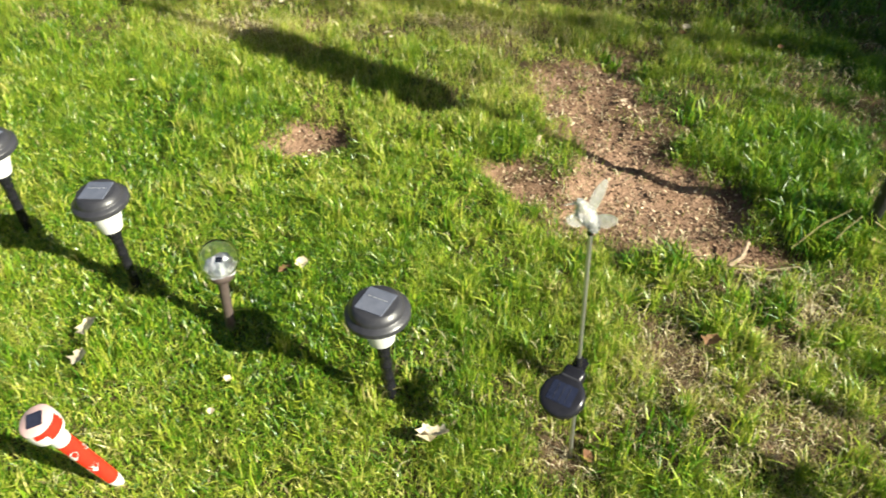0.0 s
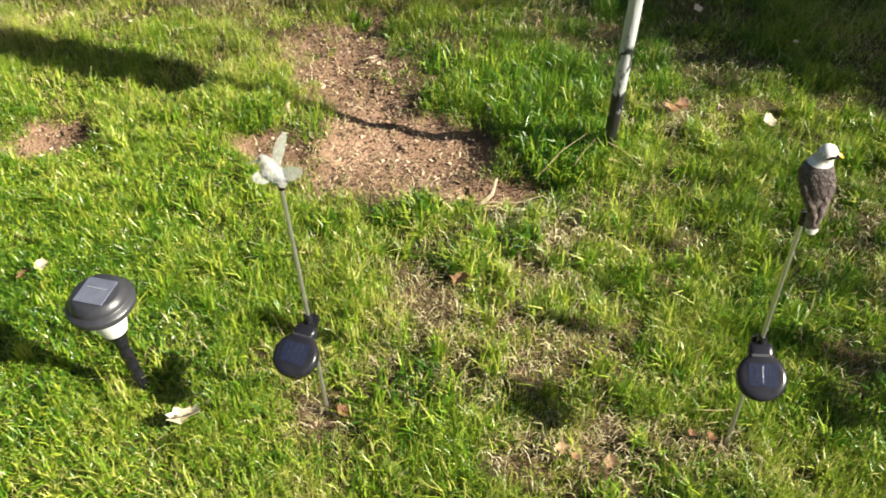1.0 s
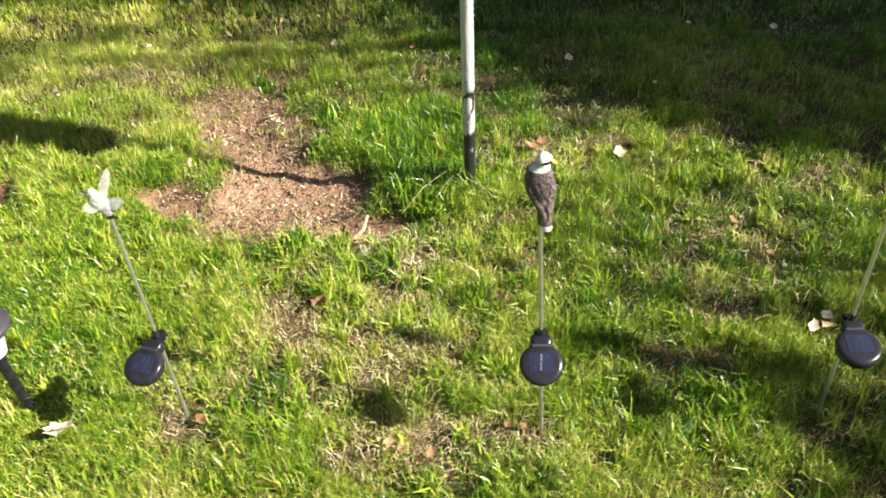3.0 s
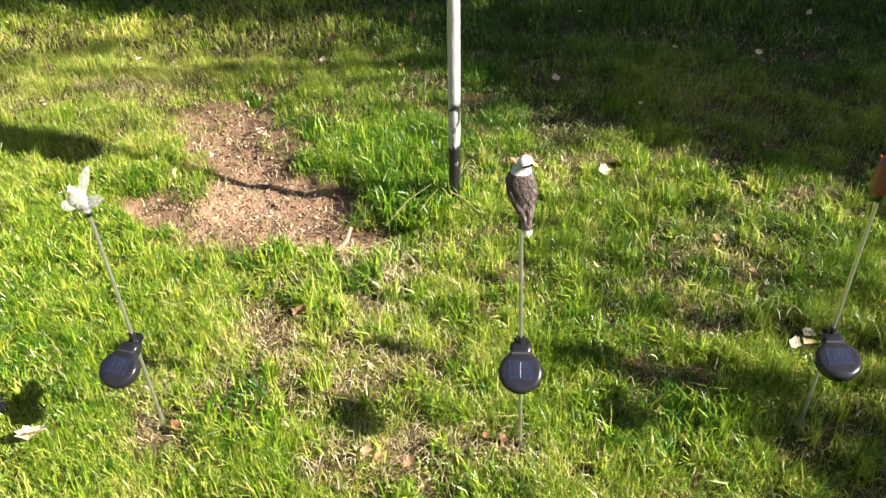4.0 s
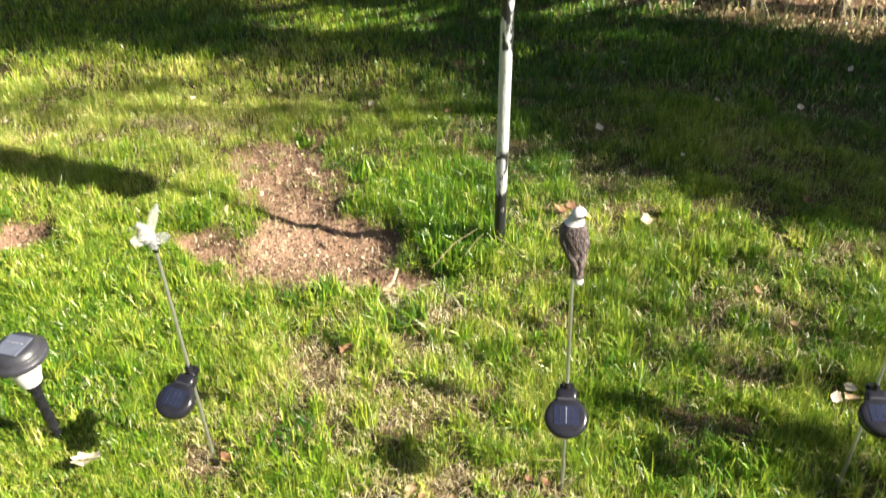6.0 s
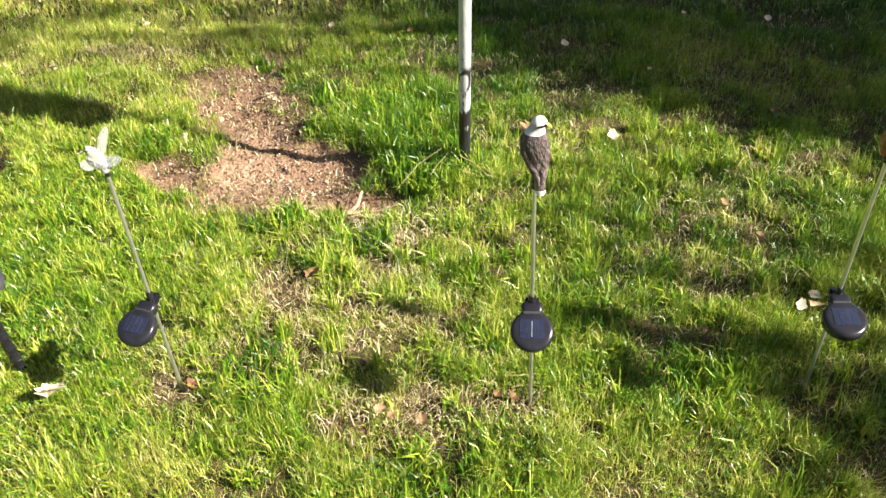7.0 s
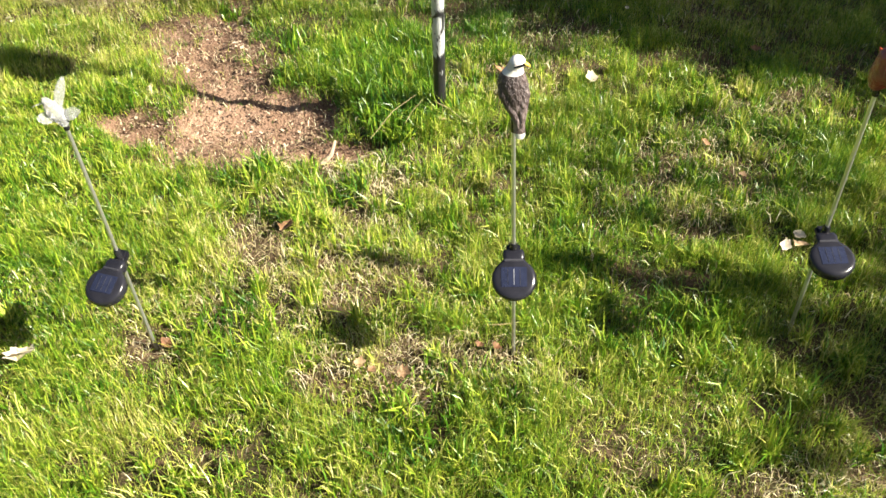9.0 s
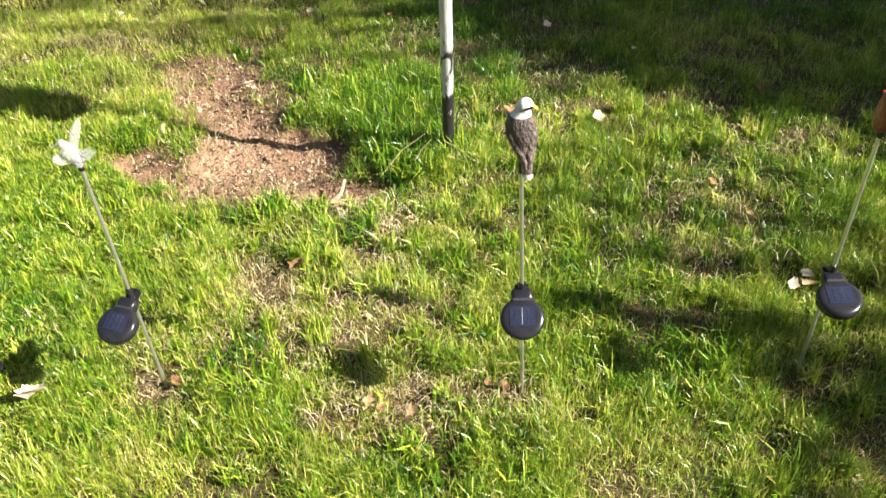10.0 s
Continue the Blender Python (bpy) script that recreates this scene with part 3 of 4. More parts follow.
def globe_light(m):
    """A crackled clear globe over a bright solar insert, on a thin bronze post."""
    t = thing("globe_light", "clear glass globe solar light on a thin brown post", "garden light", "", m @ Matrix.Diagonal((1.1, 1.1, 1.03, 1)))
    prof = [(0.0385 * math.sin(a), 0.207 - 0.0385 * math.cos(a)) for a in np.linspace(0.45, math.pi, 15)]
    prof[-1] = (0, prof[-1][1])
    inner = [(max(0.0, r - 0.0022) if r > 0 else 0, z - (0.0022 if r == 0 else 0)) for r, z in reversed(prof)]
    ob = part("globe", lathe(prof + inner + [prof[0]], 32), M_CLEAR, t, "clear plastic globe")
    ob.visible_shadow = True
    bm = bmesh.new()
    r = random.Random(4)
    ring = [(0.012, 0.199), (0.022, 0.196), (0.031, 0.187), (0.029, 0.179), (0.014, 0.173)]
    rows = [[bm.verts.new(((rad + r.uniform(-0.004, 0.004)) * math.cos(a), (rad + r.uniform(-0.004, 0.004)) * math.sin(a), z + r.uniform(-0.006, 0.006))) for a in (2 * math.pi * k / 12 for k in range(12))] for rad, z in ring]
    for a, b in zip(rows, rows[1:]):
        for k in range(12):
            bm.faces.new([a[k], b[k], b[(k + 1) % 12], a[(k + 1) % 12]])
    bm.faces.new(rows[0])
    part("reflector", bm, M_CHROME, t, "bright faceted silver reflector", False)
    part("solar_cell", slab(0.013, 0.013, 0.003, 0.0005, m=pose(0, 0, 0.2005, 0, 0, 20)), M_CELL, t, "small dark solar cell", False)
    part("collar", lathe([(0, 0.176), (0.024, 0.176), (0.026, 0.172), (0.024, 0.160), (0.016, 0.152), (0.011, 0.148), (0, 0.148)], 28), M_BRONZE, t, "grey-brown metal collar")
    part("post", lathe([(0, 0.149), (0.0098, 0.149), (0.0098, 0.004), (0.009, -0.02), (0, -0.05)], 20), M_BRONZE, t, "thin brown metal post")


globe_light(stand(-0.835, 1.064, 0.03, 0.03, 0))


def red_light(m):
    """A red and white light: round pale top with a dark cell, frosted neck, red tapering body with white hearts."""
    t = thing("striped_stake_light", "red and white patterned plastic solar stake light", "garden light", "", m)

    part("head", lathe([(0, 0.278), (0.030, 0.278), (0.0345, 0.275), (0.0360, 0.263), (0.0355, 0.248), (0.0330, 0.238), (0.022, 0.234), (0, 0.234)], 40,
                       mat_of=lambda i, k: 2 if i < 2 else 0 if (i == 2 and (k // 4) % 3 != 1) or (i == 3 and (k // 4) % 3 == 0) else 1), [M_RED, M_WHITE, M_PINKISH], t, "round head with red and white pattern")
    part("solar_cell", slab(0.030, 0.030, 0.003, 0.0006, m=pose(0, 0, 0.2775, 0, 0, 30)), M_CELL, t, "dark square solar cell", False)
    part("neck", lathe([(0, 0.236), (0.019, 0.236), (0.020, 0.232), (0.0195, 0.205), (0.018, 0.198), (0, 0.198)], 28), M_FROST, t, "frosted translucent neck")
    body = part("body", lathe([(0, 0.199), (0.0175, 0.199), (0.0185, 0.194), (0.0180, 0.12), (0.0165, 0.055), (0.0160, 0.036), (0.0125, 0.012), (0.008, -0.01), (0, -0.03)], 32,
                              mat_of=lambda i, k: 1 if i >= 5 else 0), [M_RED, M_WHITE], t, "glossy red tapering body with white tip")
    for ang, z, s in ((-75, 0.162, 1.5), (-42, 0.105, 1.2), (-112, 0.088, 1.0), (60, 0.15, 1.2), (150, 0.12, 1.2)):
        bm = bmesh.new()
        pts = []
        for k in range(20):
            a = 2 * math.pi * k / 20
            u = 0.0105 * s * math.sin(a) ** 3
            v = s * 0.0007 * (13 * math.cos(a) - 5 * math.cos(2 * a) - 2 * math.cos(3 * a) - math.cos(4 * a))
            q = radians(ang) + u / 0.0178
            rad = 0.0186 - 0.016 * max(0.0, 0.19 - (z + v)) * 0.9 + 0.0004
            pts.append(bm.verts.new((rad * math.cos(q), rad * math.sin(q), z + v)))
        q, rad = radians(ang), 0.0192 - 0.0144 * (0.19 - z)
        mid = bm.verts.new((rad * math.cos(q), rad * math.sin(q), z))
        for k in range(20):
            bm.faces.new([mid, pts[(k + 1) % 20], pts[k]])
        part("heart", bm, M_WHITE, body, "white heart print")
    return t


red_light(stand(-0.876, 0.662, -0.18, -0.23, 0) @ Matrix.Diagonal((0.90, 0.90, 1.02, 1)))


# ---- bird-topped solar stakes ----
def wing(bm, root, tip, chord, thick, mi=0, n=7, sweep=0.0):
    """A thin lens-shaped wing from root to tip."""
    root, tip = Vector(root), Vector(tip)
    along = tip - root
    side = along.cross(Vector((0.2, -0.75, 0.6))).normalized()
    nor = along.cross(side).normalized()
    prev = None
    for k in range(n):
        f = k / (n - 1)
        c = root + along * f + side * sweep * f * f
        w = chord * (0.55 + 1.0 * f - 1.35 * f ** 3) * 0.5 + 0.0008
        th = thick * (1 - 0.75 * f)
        row = [bm.verts.new(c + side * w), bm.verts.new(c + nor * th), bm.verts.new(c - side * w), bm.verts.new(c - nor * th)]
        if prev:
            for q in range(4):
                bm.faces.new([prev[q], prev[(q + 1) % 4], row[(q + 1) % 4], row[q]]).material_index = mi
        else:
            bm.faces.new(row[::-1]).material_index = mi
        prev = row
    bm.faces.new(prev).material_index = mi


def eagle_mesh():
    rings = [((0.011, -0.022, -0.016), 0.0060, 0.0030), ((0.011, -0.021, -0.010), 0.0095, 0.0042), ((0.010, -0.0205, -0.003), 0.0100, 0.0050), ((0.009, -0.017, 0.020), 0.0105, 0.0075), ((0.007, -0.012, 0.040), 0.0150, 0.012),
             ((0.003, -0.006, 0.062), 0.0210, 0.018), ((0.000, -0.001, 0.082), 0.0262, 0.022), ((-0.002, 0.003, 0.101), 0.0272, 0.022), ((-0.002, 0.004, 0.113), 0.0240, 0.020), ((-0.001, 0.005, 0.122), 0.0190, 0.017),
             ((0.002, 0.006, 0.130), 0.0150, 0.0150), ((0.005, 0.006, 0.138), 0.0145, 0.0148), ((0.007, 0.006, 0.146), 0.0138, 0.0142), ((0.007, 0.006, 0.152), 0.0102, 0.0108), ((0.007, 0.006, 0.156), 0.004, 0.004)]
    # Rings 10 and 11 get the greyed white, shade painted on the neck
    bm = loft(rings, 24, mat_of=lambda i, k: 1 if i < 2 or i == 9 or i >= 12 else 4 if i in (10, 11) else 0)
    for s, tip in ((-1, 0.0075), (1, 0.0125)):
        w = [((tip, -0.026, 0.012), 0.0030, 0.0025), ((tip + s * 0.002, -0.023, 0.028), 0.0065, 0.005), ((0.005 + s * 0.009, -0.017, 0.052), 0.0105, 0.008), ((0.001 + s * 0.0155, -0.010, 0.080), 0.0125, 0.010), ((-0.001 + s * 0.0155, -0.003, 0.101), 0.0110, 0.010), ((-0.001 + s * 0.012, 0.0, 0.113), 0.005, 0.005)]
        loft(w, 14, bm)
    loft([((0.0, 0.0, 0.0), 0.0050, 0.0055), ((0.0005, 0.0, 0.007), 0.0042, 0.005), ((0.002, 0, 0.012), 0.003, 0.003), ((0.0045, 0.0, 0.0155), 0.001, 0.001)], 10, bm, pose(0.0170, 0.003, 0.1420, 0, 102, -14) @ Matrix.Scale(0.85, 4), mat_of=lambda i, k: 2)
    loft([((0, 0, -0.003), 0.001, 0.001), ((0, 0, -0.001), 0.0022, 0.0022), ((0, 0, 0.001), 0.0022, 0.0022), ((0, 0, 0.003), 0.001, 0.001)], 8, bm, pose(0.0175, -0.0055, 0.1440), mat_of=lambda i, k: 3)
    loft([((0, 0, -0.011), 0.0008, 0.0005), ((0, 0, -0.004), 0.0018, 0.001), ((0, 0, 0.004), 0.0018, 0.001), ((0, 0, 0.011), 0.0008, 0.0005)], 8, bm, pose(0.0105, -0.0086, 0.1425, 0, 84, 14) @ Matrix.Diagonal((1.5, 1.3, 1.0, 1)), mat_of=lambda i, k: 3)
    bmesh.ops.scale(bm, vec=(1, 1, 0.88), verts=bm.verts[:])
    return bm, [M_FEATHER, M_WHITE, M_YELLOW, M_BLACK, M_NAPE_SHADE]


def cardinal_mesh():
    rings = [((-0.004, 0, 0.000), 0.008, 0.007), ((-0.003, 0, 0.008), 0.016, 0.014), ((0, 0, 0.022), 0.0235, 0.020), ((0.002, 0, 0.038), 0.0255, 0.022), ((0.001, 0, 0.052), 0.0225, 0.020), ((-0.001, 0, 0.062), 0.0185, 0.018),
             ((-0.002, 0, 0.072), 0.0165, 0.016), ((-0.002, 0, 0.080), 0.0125, 0.012), ((0.000, 0.001, 0.086), 0.007, 0.007), ((0.002, 0.002, 0.089), 0.0025, 0.0025)]
    bm = loft(rings, 20)
    loft([((0.0, 0, -0.055), 0.0065, 0.003), ((0, 0, -0.03), 0.006, 0.004), ((0, 0, 0.0), 0.008, 0.008), ((0, 0, 0.02), 0.010, 0.012)], 12, bm, pose(0.022, -0.004, 0.016, 0, -10, 0), mat_of=lambda i, k: 1)
    for s in (-1, 1):
        loft([((0, 0, -0.022), 0.003, 0.002), ((0, 0, -0.008), 0.008, 0.004), ((0, 0, 0.008), 0.010, 0.005), ((0, 0, 0.022), 0.005, 0.003)], 12, bm, pose(0.004, s * 0.019, 0.034, 0, -20, 0))
    loft([((0, 0, 0), 0.005, 0.005), ((0, 0, 0.006), 0.0035, 0.0035), ((0, 0, 0.012), 0.0008, 0.0008)], 8, bm, pose(-0.008, 0.012, 0.068, -70, -30, 0), mat_of=lambda i, k: 1)
    return bm, [M_CREST, M_ORANGE]


def hummingbird_mesh():
    rings = [((0.006, -0.014, 0.002), 0.006, 0.003), ((0.004, -0.010, 0.008), 0.012, 0.007), ((-0.002, -0.005, 0.016), 0.0175, 0.012), ((-0.008, -0.002, 0.024), 0.0195, 0.0145), ((-0.012, 0.001, 0.032), 0.0165, 0.0135),
             ((-0.016, 0.003, 0.039), 0.0115, 0.0105), ((-0.019, 0.004, 0.044), 0.0095, 0.0095), ((-0.022, 0.004, 0.049), 0.0065, 0.0065), ((-0.024, 0.004, 0.052), 0.0022, 0.0022)]
    bm = loft(rings, 18)
    loft([((0, 0, 0), 0.0030, 0.0030), ((0, 0, 0.010), 0.0018, 0.0018), ((0, 0, 0.022), 0.0006, 0.0006)], 8, bm, pose(-0.027, 0.003, 0.043, 10, -105, 0))
    wing(bm, (-0.004, 0.004, 0.026), (0.008, 0.026, 0.082), 0.019, 0.0024, sweep=0.007)
    wing(bm, (0.004, -0.006, 0.020), (0.043, -0.012, 0.027), 0.025, 0.0024, sweep=-0.003)
    wing(bm, (-0.010, -0.008, 0.020), (-0.038, -0.018, 0.018), 0.024, 0.0024, sweep=0.003)
    return bm, [M_ACRYL]


def panel_housing(t, neck_z, out_angle, tilt, swing, drop):
    """A round, deep solar housing with a rolled rim and a narrower shoulder, hung from a clip on the rod and leaning out towards out_angle (degrees from +x)."""
    m = Matrix.Translation((0, 0, neck_z)) @ pose(0, 0, 0, 0, 0, out_angle + 90) @ pose(0, 0, 0, -tilt, 0, 0) @ pose(0, -0.012, 0, 90, 0, 0) @ pose(0, 0, 0, 0, 0, swing) @ Matrix.Scale(1.07, 4) @ Matrix.Translation((0, -drop, 0))

    def outline(inset):
        """Disc below, shoulder above, with a nick where they meet."""
        w, h, tab, top = 0.0385 - inset, 0.0375 - inset, 0.0195 - inset * 0.9, 0.0545 - inset
        a = math.acos(min(1.0, tab / w))
        pts = [(w * math.cos(q), h * math.sin(q)) for q in np.linspace(math.pi - a + 0.10, 2 * math.pi + a - 0.10, 34)]
        y0 = h * math.sin(a)
        for x, y in ((tab * 0.93, y0 + 0.004), (tab, y0 + 0.008), (tab * 0.97, top - 0.006), (tab * 0.80, top - 0.001), (0.0, top), (-tab * 0.80, top - 0.001), (-tab * 0.97, top - 0.006), (-tab, y0 + 0.008), (-tab * 0.93, y0 + 0.004)):
            pts.append((x, y))
        return pts

    bm = bmesh.new()
    loops = []
    for inset, z in ((0.012, -0.0185), (0.0045, -0.0170), (0.0015, -0.0130), (0.0004, -0.0070), (0.0, -0.0010), (0.0012, 0.0030), (0.0040, 0.0054), (0.0080, 0.0064), (0.0125, 0.0066)):
        loops.append([bm.verts.new((x, -0.047 + y, z)) for x, y in outline(inset)])
    n = len(loops[0])
    for a, b in zip(loops, loops[1:]):
        for k in range(n):
            bm.faces.new([a[k], a[(k + 1) % n], b[(k + 1) % n], b[k]])
    bm.faces.new(loops[0][::-1])
    bm.faces.new(loops[-1])
    house = part("panel_housing", bm, M_HOUSING, t, "glossy black round solar housing with a deep rim", at=m)
    cell = part("solar_cell", slab(0.044, 0.035, 0.0016, 0.0004, m=pose(0, -0.045, 0.0058)), M_CELL_DARK, house, "dark blue solar cell", False)
    # Shoulder step as a bar, its paler grey painting in the highlight there
    part("lip", slab(0.033, 0.0042, 0.0032, 0.0012, m=pose(0, -0.0150, 0.0050)), M_CAP, house, "raised lip across the shoulder, greyed for its highlight")
    return house, cell, m


def bird_stake(name, label, m, figure, fig_z, fig_yaw, neck_z, out_angle, tilt, swing, fig_label, fig_size=1.0, drop=0.0):
    t = thing(name, label, "garden stake", "bird solar stakes", m)
    part("rod", lathe([(0, fig_z + 0.012), (0.0036, fig_z + 0.012), (0.0038, 0.30), (0.0038, 0.0), (0.003, -0.05), (0, -0.06)], 14), M_STEEL, t, "thin silver steel rod")
    part("clip", lathe([(0, neck_z + 0.030), (0.0058, neck_z + 0.030), (0.0072, neck_z + 0.026), (0.0074, neck_z + 0.014), (0.0098, neck_z + 0.006), (0.0110, neck_z - 0.012), (0.007, neck_z - 0.018), (0, neck_z - 0.018)], 18),
         M_BLACK, t, "black plastic clip round the rod")
    house, cell, hm = panel_housing(t, neck_z, out_angle, tilt, swing, drop)
    part("bracket", slab(0.024, 0.014, 0.026 + drop, 0.004, m=pose(0, 0.014 + drop, -0.006, 90, 0, 0) @ pose(0, -0.002, -0.006)), M_BLACK, house, "black neck bracket")
    for k in (-0.0105, 0.0, 0.0105):
        # The eagle's middle strip is silver, a bright reflection put into its colour
        part("contact_line", slab(0.0007, 0.028, 0.0005, m=pose(k, -0.045, 0.0073)), M_SILVER if k == 0 and figure is eagle_mesh else M_CONTACT, cell, "", False)
    part("socket", lathe([(0, fig_z + 0.012), (0.005, fig_z + 0.012), (0.006, fig_z + 0.004), (0.0055, fig_z - 0.012), (0.0038, fig_z - 0.014)], 14), M_BLACK, t, "black socket under the figure")
    bm, mats = figure()
    part("bird_figure", bm, mats, t, fig_label, at=pose(0, 0, fig_z, 0, 0, fig_yaw) @ Matrix.Scale(fig_size, 4))
    return t


bird_stake("hummingbird_stake", "clear plastic hummingbird solar stake on a steel rod", stand(-0.066, 0.950, -0.045, 0.075), hummingbird_mesh, 0.563, 0, 0.246, -103, 66, -4, "milky clear plastic hummingbird with spread wings", 0.95, 0.009)
bird_stake("eagle_stake", "brown and white eagle solar stake on a steel rod", stand(0.69, 0.932, -0.007, 0.027), eagle_mesh, 0.573, 0, 0.280, -90, 60, 0, "painted eagle figure with white head and brown wings", 0.92)
bird_stake("cardinal_stake", "red cardinal solar stake on a steel rod", stand(1.258, 0.985, 0.022, -0.005), cardinal_mesh, 0.606, 0, 0.274, -94, 79, 6, "glossy dark red cardinal figure with orange tail", 0.9, 0.005)


# ---- feeder pole with its baffle ----
def feeder_pole():
    t = thing("feeder_pole", "grey metal feeder pole with peeling black paint and a baffle", "pole", "", stand(0.508, 1.765, 0.030, -0.02))
    part("pole", lathe([(0, 1.95), (0.014, 1.95), (0.0158, 1.945), (0.0158, 0.0), (0.0158, -0.15), (0, -0.15)], 28), M_POLE, t, "worn pole with black paint peeling off grey metal")
    part("baffle", lathe([(0.020, 1.305), (0.066, 1.305), (0.0725, 1.298), (0.074, 1.285), (0.074, 0.875), (0.0758, 0.869), (0.0758, 0.857), (0.0742, 0.853), (0.0725, 0.857), (0.0725, 1.28), (0.020, 1.295)], 48),
         M_BAFFLE, t, "matt black cylinder baffle open at the bottom")
    part("hanger", lathe([(0, 1.312), (0.024, 1.312), (0.024, 1.322), (0.021, 1.332), (0, 1.332)], 24), M_STEEL, t, "clamp ring above the baffle")


feeder_pole()


# ---- fallen leaves and twigs ----
def leaf_mesh(seed, size, lobes):
    r = random.Random(seed)
    bm = bmesh.new()
    curl, fold = r.uniform(0.25, 0.8), r.uniform(-0.5, 0.5)
    spine = [bm.verts.new((0, (k / 6 - 0.5) * size, size * curl * ((k / 6 - 0.5) ** 2))) for k in range(7)]
    for s in (-1, 1):
        edge = []
        for k in range(7):
            f = k / 6
            w = size * 0.50 * math.sin(math.pi * (0.06 + 0.88 * f)) * (1 + lobes * math.cos(k * math.pi)) * r.uniform(0.7, 1.25)
            edge.append(bm.verts.new((s * w, (f - 0.5) * size + r.uniform(-0.03, 0.03) * size, size * curl * ((f - 0.5) ** 2) + w * (0.45 + s * fold) + r.uniform(0, 0.05) * size)))
        for k in range(6):
            bm.faces.new([spine[k], spine[k + 1], edge[k + 1], edge[k]] if s > 0 else [edge[k], edge[k + 1], spine[k + 1], spine[k]])
    me = bpy.data.meshes.new("fallen_leaf")
    bm.to_mesh(me)
    bm.free()
    return me


PALE_LEAVES = [leaf_mesh(500 + k, 0.034, 0.13) for k in range(4)]
BROWN_LEAVES = [leaf_mesh(520 + k, 0.038, 0.18) for k in range(5)]
for me in PALE_LEAVES:
    me.materials.append(M_PALE)
for me in BROWN_LEAVES:
    me.materials.append(M_LEAF)


def fallen_leaf(i, x, y, pale, scale=1.0, lift=0.035):
    r = random.Random(900 + i)
    ob = new("fallen_leaf", (PALE_LEAVES if pale else BROWN_LEAVES)[i % 4])
    ob.matrix_basis = pose(x, y, gz(x, y) + lift, r.uniform(-14, 14), r.uniform(-14, 14), r.uniform(0, 360)) @ Matrix.Diagonal((scale, scale, scale, 1))
    tagged(ob, "pale curled dry leaf lying on the grass" if pale else "brown curled dry leaf lying on the grass", "leaf", "fallen leaves")


LEAVES = [(-0.318, 0.902, 1, 1.4), (-0.338, 0.897, 1, 1.2), (-0.672, 2.224, 1, 0.7), (-0.881, 2.277, 1, 0.8), (0.925, 1.885, 1, 1.0), (0.68, 1.924, 0, 1.2), (0.71, 1.946, 0, 0.9), (1.335, 1.245, 1, 0.85), (1.295, 1.205, 1, 0.75),
          (1.33, 1.21, 0, 0.9), (0, 2.598, 1, 1.1), (-0.009, 2.545, 0, 0.9), (0.804, 2.406, 1, 1.1), (0.517, 1.699, 0, 0.7), (1.494, 2.63, 1, 1.1), (1.397, 2.02, 0, 0.7), (1.185, 1.592, 0, 0.6), (0.169, 1.282, 0, 1.0),
          (0.47, 0.86, 0, 0.75), (0.38, 0.88, 0, 0.65), (0.405, 0.865, 0, 0.5), (0.655, 0.925, 0, 0.5), (0.62, 0.93, 0, 0.45), (-0.668, 2.609, 1, 0.8), (-1.12, 0.96, 1, 1.3), (-1.09, 0.885, 1, 1.2), (-0.751, 1.271, 1, 0.9), (-0.78, 1.24, 0, 0.8),
          (-1.501, 1.828, 1, 0.6), (-0.134, 2.159, 1, 0.8), (-0.631, 2.213, 1, 0.5), (-0.86, 2.256, 1, 0.7), (-0.429, 2.341, 1, 0.6), (-0.77, 0.92, 1, 0.5), (-0.77, 0.84, 1, 0.5), (-0.89, 1.635, 1, 0.4),
          (-0.035, 0.938, 0, 0.65), (1.254, 1.464, 0, 0.6), (1.062, 2.267, 1, 0.6), (1.224, 2.695, 1, 0.8), (1.758, 3.015, 1, 0.9), (0.912, 3.015, 1, 0.7), (-1.27, 2.373, 1, 0.9), (0.283, 2.534, 0, 0.7)]
for i, (x, y, pale, s) in enumerate(LEAVES):
    s *= 0.72 if y > 2.1 else 1.0
    fallen_leaf(i, x, y, pale, s, 0.012 if patches(np.array([x]), np.array([y]), BARE)[0] > 0.5 else 0.034)


def twig(points, r, label, material=None):
    tagged(link("twig", tube([(x, y, gz(x, y) + z) for x, y, z in points], [r * (1 - 0.6 * k / (len(points) - 1)) for k in range(len(points))], 7), material or M_BARK2), label, "twig", "twigs")


twig([(0.200, 1.600, 0.012), (0.226, 1.618, 0.034), (0.236, 1.648, 0.052)], 0.0085, "short pale broken twig on bare soil", M_WEATHERED)
twig([(0.22, 1.585, 0.020), (0.29, 1.58, 0.026), (0.35, 1.585, 0.028)], 0.003, "thin straw-coloured twig beside bare soil", M_WEATHERED)
twig([(0.33, 1.645, 0.045), (0.39, 1.69, 0.075), (0.45, 1.735, 0.092)], 0.0014, "thin pale grass stem leaning near the feeder pole", M_STRAW)
twig([(0.42, 1.665, 0.05), (0.445, 1.69, 0.075), (0.47, 1.715, 0.09)], 0.0013, "thin pale grass stem leaning near the feeder pole", M_STRAW)
twig([(0.50, 1.715, 0.08), (0.54, 1.695, 0.07), (0.58, 1.66, 0.05)], 0.0013, "thin pale grass stem beside the feeder pole", M_STRAW)
twig([(0.63, 0.985, 0.03), (0.67, 0.98, 0.04), (0.70, 0.985, 0.038)], 0.0016, "thin pale grass stem near the eagle stake", M_STRAW)
twig([(-0.335, 1.892, 0.0), (-0.330, 1.900, 0.018), (-0.326, 1.912, 0.026)], 0.012, "small pale wood stub on bare soil", M_WEATHERED)


